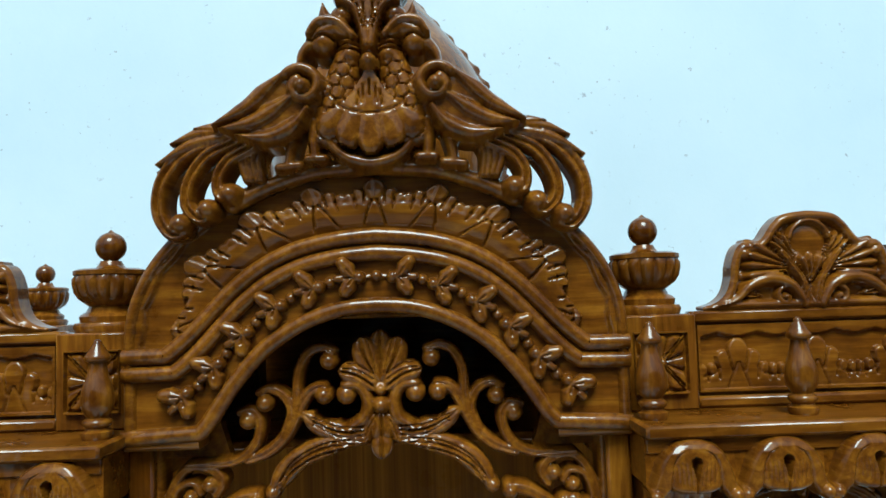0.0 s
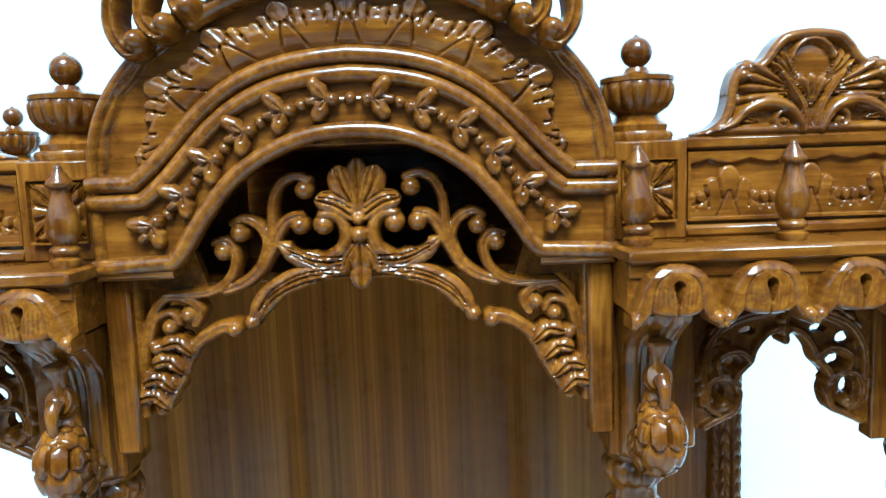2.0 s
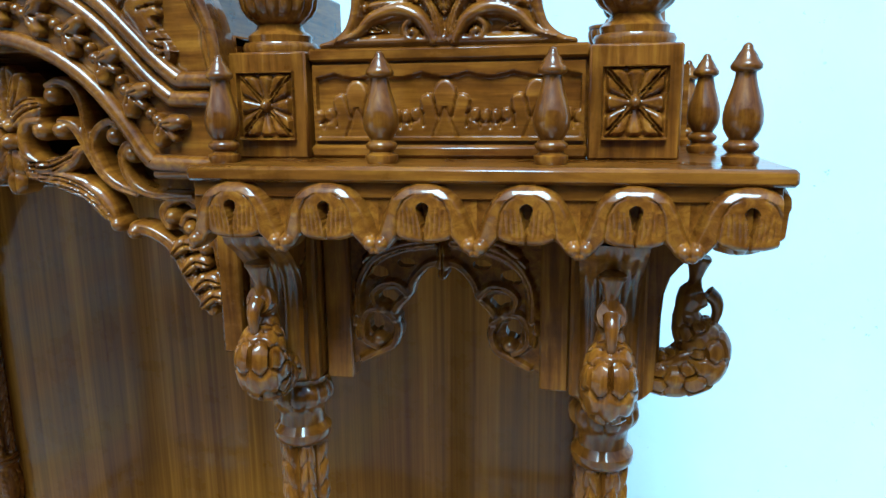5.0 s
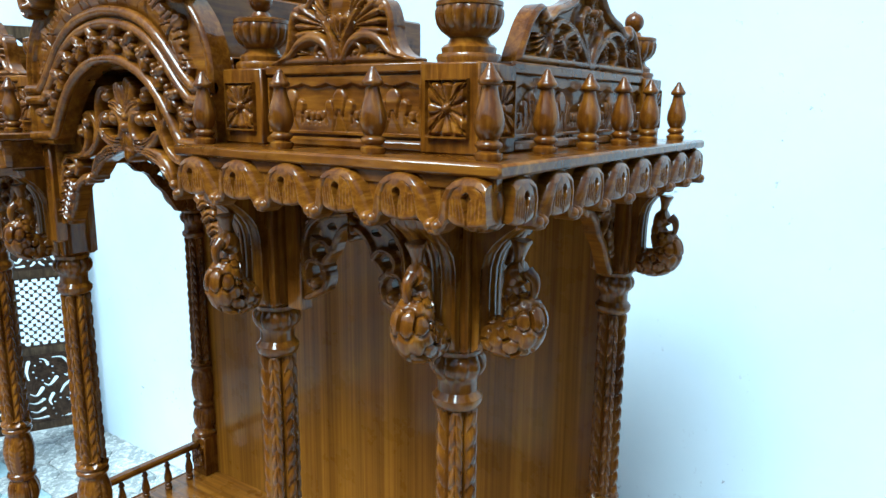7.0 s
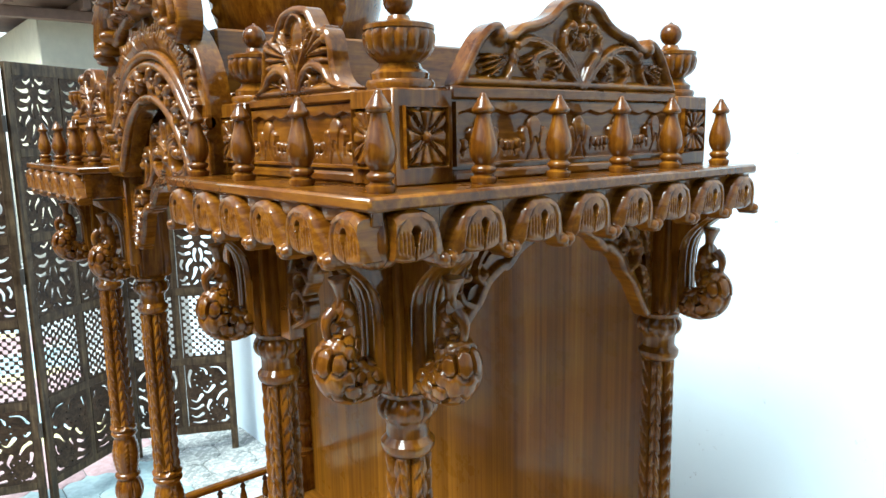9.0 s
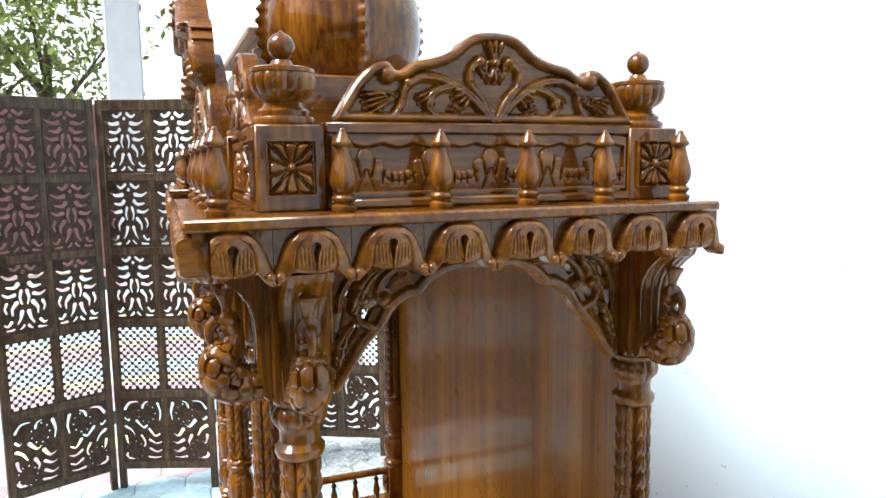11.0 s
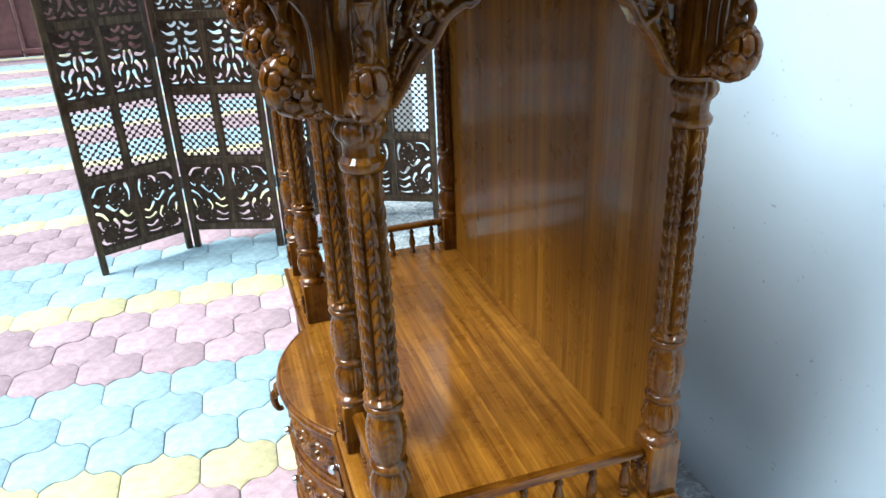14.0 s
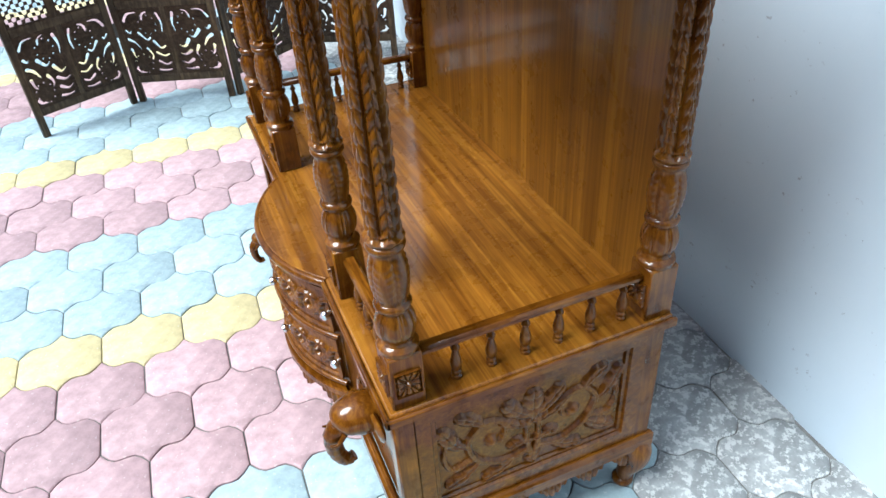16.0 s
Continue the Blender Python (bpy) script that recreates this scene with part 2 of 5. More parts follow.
def near(P, X, Y):
    """Distance, signed side, length share along and index of the nearest place on a polyline."""
    P = np.asarray(P, float)
    seg = np.hypot(*(P[1:] - P[:-1]).T)
    run = np.concatenate([[0], np.cumsum(seg)])
    best = np.full(X.shape, 1e9)
    side, along = np.zeros(X.shape), np.zeros(X.shape)
    for i in range(len(P) - 1):
        d = P[i + 1] - P[i]
        L = max(seg[i], 1e-9)
        t = np.clip(((X - P[i, 0]) * d[0] + (Y - P[i, 1]) * d[1]) / (L * L), 0, 1)
        dx, dy = X - P[i, 0] - t * d[0], Y - P[i, 1] - t * d[1]
        q = np.hypot(dx, dy)
        w = q < best
        best[w] = q[w]
        side[w] = (np.sign(d[0] * dy - d[1] * dx) * q)[w]
        along[w] = ((run[i] + t * L) / run[-1])[w]
    return best, side, along


class Carving:
    """A carved board: strokes, leaves and fields laid over one another on a grid; its outline is cut smoothly."""

    def __init__(self, x0, x1, y0, y1, step, mirror=False):
        self.nx, self.ny = int(round((x1 - x0) / step)) + 1, int(round((y1 - y0) / step)) + 1
        self.gx, self.gy = np.linspace(x0, x1, self.nx), np.linspace(y0, y1, self.ny)
        X, Y = np.meshgrid(self.gx, self.gy)
        self.RX, self.Y = X, Y
        self.X = np.abs(X) if mirror else X
        self.step = step
        self.F = np.full(X.shape, -1.0)
        self.H = np.zeros(X.shape)

    def lay(self, F, H):
        """Adds a shape: F > 0 inside, H its height."""
        on = F > -self.step
        self.H = np.where(on, np.maximum(self.H, H), self.H)
        self.F = np.maximum(self.F, F)
        return self

    def cut(self, F):
        """Cuts away where F > 0."""
        self.F = np.minimum(self.F, -F)
        return self

    def groove(self, P, width, depth):
        d, _, _ = near(P, self.X, self.Y)
        self.H = self.H - depth * np.exp(-(d / width) ** 2) * (self.H > 0)
        return self

    def stroke(self, P, r0, r1=None, h0=0.0, h=0.006, rib=0.0, power=0.5):
        """A rounded bar along P, its radius running from r0 to r1 (or a list)."""
        d, s, t = near(P, self.X, self.Y)
        r = np.interp(t, np.linspace(0, 1, len(r0)), r0) if isinstance(r0, (list, tuple)) else r0 + ((r1 if r1 is not None else r0) - r0) * t
        H = h0 + h * np.clip(1 - (d / r) ** 2, 0, 1) ** power
        if rib:
            H = H - rib * h * np.exp(-(s / (0.28 * r)) ** 2)
        return self.lay(r - d, H)

    def disc(self, x, y, r, h0=0.0, h=0.006, power=0.5):
        d = np.hypot(self.X - x, self.Y - y)
        return self.lay(r - d, h0 + h * np.clip(1 - (d / r) ** 2, 0, 1) ** power)

    def leaf(self, P, w, h0=0.0, h=0.006, lobes=5, cutin=0.35, vein=0.3, slant=0.5):
        """A carved leaf along the midrib P with a lobed edge and slanting veins."""
        P = spline(P, 6) if len(P) < 12 else P
        d, s, t = near(P, self.X, self.Y)
        prof = 1.12 * np.clip(0.03 + 0.97 * t, 0, 1) ** 0.5 * (1 - np.clip(t, 0, 1) ** 4) ** 0.6
        ph = lobes * (t - slant * np.abs(s) / max(w, 1e-6) * 0.25)
        r = w * prof * (1 - cutin * (np.abs(np.mod(ph, 1) * 2 - 1)) ** 2) + 1e-4
        H = h0 + h * (0.35 + 0.65 * np.clip(1 - (d / r) ** 2, 0, 1) ** 0.5)
        H = H - vein * h * np.exp(-(s / (0.10 * w)) ** 2) - 0.6 * vein * h * (np.abs(np.mod(ph, 1) * 2 - 1)) ** 4
        return self.lay(np.where(d < r, r - d, r - d), H)

    def fan(self, x, y, r, a0, a1, n, h0=0.0, h=0.006, waist=0.15):
        """A shell or palmette: n lobes spreading from (x, y)."""
        dx, dy = self.X - x, self.Y - y
        q, a = np.hypot(dx, dy), np.degrees(np.arctan2(dy, dx))
        mid, half = (a0 + a1) / 2, (a1 - a0) / 2
        da = np.mod(a - mid + 180, 360) - 180
        u = (da + half) / (2 * half) * n
        c = np.abs(np.mod(u, 1) * 2 - 1)
        rr = r * (1 - 0.18 * c ** 2)
        F = np.minimum(rr - q, (half - np.abs(da)) * np.radians(1) * np.maximum(q, 0.002))
        H = h0 + h * (0.45 + 0.55 * (1 - c ** 2)) * np.clip(0.35 + q / r, 0, 1) * np.clip((rr - q) / (0.15 * r), 0.3, 1)
        return self.lay(F, H)

    def inside(self, poly):
        """Signed distance to a closed outline, positive inside."""
        P = np.asarray(poly, float)
        P = np.vstack([P, P[:1]])
        d, _, _ = near(P, self.X, self.Y)
        n = np.zeros(self.X.shape, bool)
        for (x0, y0), (x1, y1) in zip(P[:-1], P[1:]):
            if y0 != y1:
                c = ((y0 > self.Y) != (y1 > self.Y)) & (self.X < (x1 - x0) * (self.Y - y0) / (y1 - y0) + x0)
                n ^= c
        return np.where(n, d, -d)

    def geo(self, back=0.0, sides=True, rear=True):
        """The solid between the carved face and the plane w = back, as (u, v, w)."""
        F, H, nx, ny = self.F, self.H, self.nx, self.ny
        g = Geo()
        inside = F > 0
        vid = -np.ones(F.shape, int)
        ys, xs = np.nonzero(inside)
        vid[ys, xs] = np.arange(len(ys))
        V = [(self.gx[i], self.gy[j], H[j, i]) for j, i in zip(ys, xs)]
        cache, faces, rim = {}, [], []

        def cross(j0, i0, j1, i1):
            key = (j0, i0, j1, i1) if (j0, i0) < (j1, i1) else (j1, i1, j0, i0)
            if key not in cache:
                a, b = F[key[0], key[1]], F[key[2], key[3]]
                t = a / (a - b)
                p = (self.gx[key[1]] * (1 - t) + self.gx[key[3]] * t, self.gy[key[0]] * (1 - t) + self.gy[key[2]] * t)
                V.append((*p, min(H[key[0], key[1]], H[key[2], key[3]]) if H[key[0], key[1]] > 0 and H[key[2], key[3]] > 0 else max(H[key[0], key[1]], H[key[2], key[3]])))
                cache[key] = len(V) - 1
            return cache[key]

        full = inside[:-1, :-1] & inside[1:, :-1] & inside[:-1, 1:] & inside[1:, 1:]
        some = inside[:-1, :-1] | inside[1:, :-1] | inside[:-1, 1:] | inside[1:, 1:]
        for j, i in zip(*np.nonzero(full)):
            faces.append((vid[j, i], vid[j, i + 1], vid[j + 1, i + 1], vid[j + 1, i]))
        for j, i in zip(*np.nonzero(some & ~full)):
            ring = [(j, i), (j, i + 1), (j + 1, i + 1), (j + 1, i)]
            poly, cuts = [], []
            for k in range(4):
                a, b = ring[k], ring[(k + 1) % 4]
                if inside[a]:
                    poly.append(vid[a])
                if inside[a] != inside[b]:
                    c = cross(*a, *b)
                    cuts.append((len(poly), inside[a]))
                    poly.append(c)
            if len(poly) >= 3:
                faces.append(tuple(poly))
                for k in range(len(poly)):
                    if (k, True) in cuts and ((k + 1) % len(poly), False) in cuts:
                        rim.append((poly[k], poly[(k + 1) % len(poly)]))
        # outer border of the grid
        for j, i in zip(*np.nonzero(full)):
            if j == 0:
                rim.append((vid[j, i], vid[j, i + 1]))
            if j == ny - 2:
                rim.append((vid[j + 1, i + 1], vid[j + 1, i]))
            if i == 0:
                rim.append((vid[j + 1, i], vid[j, i]))
            if i == nx - 2:
                rim.append((vid[j, i + 1], vid[j + 1, i + 1]))
        n = len(V)
        g.v = [tuple(map(float, q)) for q in V]
        g.f = [tuple(map(int, q)) for q in faces]
        if rear:
            g.v += [(float(q[0]), float(q[1]), back) for q in V]
            g.f += [tuple(int(k) + n for k in reversed(q)) for q in faces]
        if sides:
            o = len(g.v)
            m = {}
            for a, b in rim:
                for k in (a, b):
                    if k not in m:
                        m[k] = len(g.v)
                        g.v.append(tuple(map(float, V[k])))
                        g.v.append((float(V[k][0]), float(V[k][1]), back))
                g.f.append((m[b], m[a], m[a] + 1, m[b] + 1))
        return g


def facing(kind, x, y, z):
    """Lays (u, v, w) of a carving on a face: u to the right, v up, w out of the face."""
    axes = {"front": ((1, 0, 0), (0, 0, 1), (0, -1, 0)), "right": ((0, 1, 0), (0, 0, 1), (1, 0, 0)),
            "left": ((0, -1, 0), (0, 0, 1), (-1, 0, 0)), "back": ((-1, 0, 0), (0, 0, 1), (0, 1, 0)), "top": ((1, 0, 0), (0, 1, 0), (0, 0, 1))}[kind]
    m = Matrix.Identity(4)
    for k in range(3):
        for r in range(3):
            m[r][k] = axes[k][r]
    m.translation = (x, y, z)
    return m


def thing(name, label, category, at=(0, 0, 0), group="", kind=""):
    ob = new(name)
    ob.location = at
    return tagged(ob, label, category, group, kind)


# ---------------------------------------------------------------- ground and wall
GROUND = -0.09
ROW, PITCH = 0.1894, 0.248
LAY = pose(-0.439, -0.331, GROUND, 0, 0, -1.9)


def paver_outline(n=7):
    """One wavy six-sided paver round its middle: straight joints across, waved sides along."""
    hx, hy, j = ROW / 2, PITCH / 2, 0.0585
    p = [(-j, -hy), (j, -hy), (hx + (hx - j), 0), (j, hy), (-j, hy), (-hx - (hx - j), 0)]
    out = [p[0]]
    for a, b, s in ((p[1], p[2], 1), (p[2], p[3], -1), (p[4], p[5], -1), (p[5], p[0], 1)):
        for k in range(n):
            t = k / n
            out.append((a[0] + (b[0] - a[0]) * t + 0.015 * math.sin(2 * math.pi * t) * s, a[1] + (b[1] - a[1]) * t))
        out.append(b) if b != p[0] and b != p[2] and b != p[5] else None
    return out


def paver_geo(seed=0):
    o = paver_outline()
    rnd = random.Random(seed)
    c = Vector((0, 0))
    top, mid, low = [], [], []
    for x, y in o:
        q = Vector((x, y))
        L = q.length
        d = rnd.uniform(-0.0012, 0.0012)
        low.append((*(q * (1 - 0.0018 / L)), -0.02))
        mid.append((*(q * (1 - (0.0022 + d) / L)), -0.004))
        top.append((*(q * (1 - (0.0085 + d) / L)), 0.0))
    n = len(o)
    g = Geo()
    g.add(low + mid + top, [(i, (i + 1) % n, n + (i + 1) % n, n + i) for i in range(n)] + [(n + i, n + (i + 1) % n, 2 * n + (i + 1) % n, 2 * n + i) for i in range(n)] + [tuple(range(2 * n, 3 * n))])
    return g


def build_ground():
    ground = part("ground", Geo().box(-40, 14, -16, 30, GROUND - 0.2, GROUND - 0.008, 0), JOINT)
    tagged(ground, "earth and sand bed under the yard's pavers", "ground", kind="structure")
    pavement = new("pavement")
    tagged(pavement, "yard of pink, yellow and pale blue waved concrete pavers", "pavement", kind="structure")
    kinds = ["yellow", "pink", "pink", "pink", "blue", "blue", "blue"]
    meshes = {k: [paver_geo(s).mesh("paver", PAVE[k]) for s in range(3)] for k in PAVE}
    rest = {k: Geo() for k in PAVE}
    flat = paver_geo(9)
    rnd = random.Random(4)
    for j in range(-74, 22):
        for i in range(-44, 8):
            lx, ly = ROW * j, PITCH * i + (PITCH / 2 if j % 2 == 0 else 0.0)
            x, y, _ = LAY @ Vector((lx, ly, 0))
            if y > 1.24 or y < -10:
                continue
            kind = "grey" if y > 0.70 else kinds[j % 7]
            close = -2.6 < x < 0.95 and -0.95 < y < 1.15 and not (-0.6 < x < 0.55 and 0.05 < y < 0.58)
            lift = rnd.uniform(-0.0015, 0.0015)
            m = LAY @ Matrix.Translation((lx, ly, lift)) @ Euler((rnd.uniform(-0.006, 0.006), rnd.uniform(-0.006, 0.006), 0)).to_matrix().to_4x4()
            if close:
                part("paver", rnd.choice(meshes[kind]), None, pavement, m=m)
            else:
                o = len(rest[kind].v)
                rest[kind].v.extend([tuple(LAY @ Vector((q[0] + lx, q[1] + ly, q[2] + lift))) for q in flat.v])
                rest[kind].f.extend([tuple(k + o for k in q) for q in flat.f])
    for k, g in rest.items():
        if g.v:
            tagged(part("distant_pavers", g, PAVE[k], pavement, k + " pavers further off across the yard"), kind="stuff")


WALL_Y = 1.137


def build_wall():
    g = Geo().box(-3.6, 8.6, 0, 0.23, GROUND - 0.1, 5.2, 0.004).moved(pose(0.4, WALL_Y, 0, 0, 0, -1.0))
    tagged(part("wall_north", g, PLASTER), "white-painted plaster wall with chips and flecks", "wall", kind="structure")


# ---------------------------------------------------------------- temple: small turned pieces
def baluster_geo(h=0.097, r=0.0158):
    prof = [(0, .82), (.04, .94), (.075, .94), (.09, .74), (.11, .66), (.13, .80), (.155, .90), (.18, .88), (.20, .72), (.215, .62), (.25, .76), (.30, .92), (.36, 1.0), (.42, 1.0), (.49, .93),
            (.57, .78), (.66, .61), (.74, .51), (.765, .50), (.775, .64), (.79, .76), (.82, .79), (.845, .70), (.86, .62), (.90, .50), (.94, .33), (.955, .27), (.97, .26), (.985, .20), (1.0, .10)]
    return Geo().lathe([(z * h, q * r) for z, q in prof], 20)


def pot_geo(parts):
    """The fluted urn on a corner box: foot, bowl and ball."""
    foot = Geo().lathe([(0, .036), (.006, .038), (.010, .036), (.011, .031), (.017, .032), (.020, .029), (.022, .025), (.028, .022)], 28)
    flute = lambda a, z, r: r * (1 + 0.10 * (abs(math.sin(8 * a)) ** 0.6 - 0.7)) if .031 < z < .062 else r
    bowl = Geo().lathe([(.028, .022), (.031, .026), (.036, .032), (.043, .0365), (.052, .0385), (.058, .0385), (.062, .037), (.0625, .0385), (.067, .0385), (.069, .034), (.070, .016), (.074, .013), (.078, .011)], 64, flute)
    ball = Geo().lathe([(.078, .007)] + [(.094 - .0165 * math.cos(k * math.pi / 12), max(.0165 * math.sin(k * math.pi / 12), .002)) for k in range(2, 12)] + [(.111, .003), (.113, .001)], 24)
    return {"foot": foot, "bowl": bowl, "ball": ball}


def shaft_swell(a, z, r):
    """Leaf chains and reeds on the shaft, lobes on the vase and the bulb."""
    if 0.2333 < z < 0.2443 or 0.245 < z < 0.595:
        k = round(a / (math.pi / 3)) * math.pi / 3
        u = (a - k) * r
        w = 0.0095
        if abs(u) < w:
            p = z / 0.027 + abs(u) / w * 0.6
            cut = math.exp(-(((p % 1.0) - 0.5) / 0.20) ** 2)
            vein = 0.0016 if abs(u) < 0.0014 else 0.0
            return r + 0.0026 - 0.0050 * cut * (0.45 + 0.55 * abs(u) / w) - 0.0030 * (abs(u) / w) ** 3 - vein
        return r - 0.0046 + 0.0022 * math.cos((abs(u) - w) / 0.0045 * math.pi)
    if 0.030 < z < 0.090:
        q = abs(math.sin(3 * a))
        return r * (0.93 + 0.10 * q ** 0.4 - 0.05 * math.exp(-((q - 0.62) / 0.09) ** 2))
    if 0.113 < z < 0.206:
        q = abs(math.sin(2.5 * a))
        return r * (0.91 + 0.10 * q ** 0.5 + 0.035 * math.sin((z - .113) * 480 + 5.0 * q) * min(1.0, 2.5 * q) * (1 - q ** 6))
    if 0.641 < z < 0.668:
        return r * (0.90 + 0.13 * abs(math.sin(6 * a)) ** 0.5)
    return r


def column_meshes():
    low = [(0, .034), (.006, .0365), (.012, .0365), (.016, .033), (.019, .028), (.025, .0265), (.031, .029), (.042, .0335), (.056, .0355), (.070, .034), (.082, .030), (.089, .0262), (.093, .027),
           (.096, .031), (.101, .0325), (.106, .031), (.109, .027), (.114, .0265), (.122, .0295)] + [(.122 + .078 * k / 24, .0295 + .0050 * math.sin(k / 24 * math.pi * .86) - .0042 * (k / 24) ** 3) for k in range(1, 24)] + [(.200, .027),
           (.207, .0255), (.211, .027), (.214, .031), (.219, .0325), (.223, .031), (.225, .028), (.228, .031), (.233, .0325), (.237, .031), (.240, .0265), (.244, .026)]
    shaft = [(.232 + .3645 * k / 150, .0268 - .0014 * k / 150) for k in range(151)]
    cap = [(.597, .026), (.600, .030), (.606, .0325), (.612, .0325), (.616, .029), (.620, .0258), (.632, .0258), (.639, .0275), (.643, .031), (.648, .0345), (.655, .0362), (.662, .0352), (.666, .0325), (.669, .030), (.672, .032), (.677, .0335), (.680, .030)]
    drop = Matrix.Translation((0, 0, -.012))
    return {"base": Geo().lathe(low, 60, shaft_swell).moved(drop).mesh("column_base", TEAK), "shaft": Geo().lathe(shaft, 96, shaft_swell).mesh("column_shaft", TEAK), "capital": Geo().lathe(cap, 80, shaft_swell).mesh("column_capital", TEAK)}


def fluted_post_geo(half=0.036, z0=1.279, z1=1.455):
    """The plain square block over a column, with a shallow groove down each face."""
    edge = []
    for k in range(25):
        u = -1 + 2 * k / 24
        edge.append((u, 1 - 0.05 * math.exp(-((abs(u) - 0.62) / 0.07) ** 2) - (0.08 if abs(u) > 0.95 else 0)))
    ring = []
    for q in range(4):
        c, s = math.cos(q * math.pi / 2), math.sin(q * math.pi / 2)
        ring += [(c * u + s * w, s * u - c * w) for u, w in edge[:-1]]
    n = len(ring)
    g = Geo()
    levels = [(0, .86), (.005, 1.0), (.10, 1.0), (z1 - z0, 1.02)]
    v = [(x * half * k, y * half * k, z0 + z) for z, k in levels for x, y in ring]
    f = [tuple(reversed(range(n))), tuple(range((len(levels) - 1) * n, len(levels) * n))]
    f += [(i * n + k, i * n + (k + 1) % n, (i + 1) * n + (k + 1) % n, (i + 1) * n + k) for i in range(len(levels) - 1) for k in range(n)]
    return g.add(v, f)


def scale_swell(n, m=7, until=0.66):
    """Scales on a tube's first stretch: swollen cells with grooves between them."""
    def f(a, t, r):
        if t > until:
            return r
        p, ds = t * n, []
        for k in range(math.floor(p) - 1, math.floor(p) + 3):
            u = (a * m / (2 * math.pi) + 0.5 * (k % 2) + 0.5) % 1.0 - 0.5
            ds += [math.hypot(u, (p - k) * 0.85), math.hypot(abs(u) - 1.0, (p - k) * 0.85)]
        ds.sort()
        edge = min(1.0, (ds[1] - ds[0]) / 0.22)
        return r * (0.74 + 0.30 * edge ** 0.45)
    return f


def peacock_geo():
    """A small carved peacock in (out, sideways, up) from the block's face."""
    P = spline([(-.006, .020), (.014, .0195), (.034, .0205), (.050, .030), (.055, .047), (.0475, .061), (.0395, .073), (.0375, .087), (.0430, .100), (.0520, .104)], 14)
    R = np.interp(np.linspace(0, 1, len(P)), [0, .12, .3, .45, .6, .7, .78, .88, 1.0], [.018, .0240, .0265, .0262, .0212, .0142, .0118, .0158, .0135])
    g = Geo().tube([(u, 0, v) for u, v in P], list(R), 56, 0.95, scale_swell(11, 8, 0.74))
    B = spline([(.056, .104), (.0645, .096), (.0660, .083), (.0600, .064)], 5)
    g.tube([(u, 0, v) for u, v in B], list(np.linspace(.0085, .0034, len(B))), 10)
    C = spline([(.0430, .106), (.0440, .118), (.0455, .128), (.0470, .141)], 4)
    g.tube([(u, 0, v) for u, v in C], list(np.interp(np.linspace(0, 1, len(C)), [0, .35, .7, .92, 1], [.0085, .0060, .0085, .0125, .0115])), 15, 1.0, lambda a, t, q: q * (1 + .16 * t * math.cos(3 * a)))
    for s in (-1, 1):
        W = spline([(.044, .047), (.028, .036), (.008, .031)], 5)
        g.tube([(u, s * .0165, v) for u, v in W], list(np.interp(np.linspace(0, 1, len(W)), [0, .3, 1], [.004, .009, .002])), 10, 0.6)
    return g


def corbel_geo():
    """The fluted bracket behind a peacock, flaring from the block out to the fringe."""
    g, n = Geo(), 25
    levels = [(.000, .004), (.008, .012), (.040, .013), (.080, .013), (.105, .015), (.122, .021), (.136, .031), (.149, .045), (.160, .060), (.169, .066)]
    v = []
    for z, d in levels:
        w = .0255 + .005 * (z / .169) ** 2
        for k in range(n):
            u = -1 + 2 * k / (n - 1)
            cut = .0032 * abs(math.sin(u * 2.0 * math.pi)) ** 6 if z > .01 else 0.0
            cut += .0022 * math.exp(-((abs(u) - .88) / .06) ** 2) + .0012 * math.sin(z * 420) * (z > .10)
            v.append((d - cut - .006 * u * u, u * w, z))
        v += [(-.004, w, z), (-.004, -w, z)]
    m = n + 2
    f = [tuple(reversed(range(m))), tuple(range((len(levels) - 1) * m, len(levels) * m))]
    f += [(i * m + k, i * m + (k + 1) % m, (i + 1) * m + (k + 1) % m, (i + 1) * m + k) for i in range(len(levels) - 1) for k in range(m)]
    return g.add(v, f)


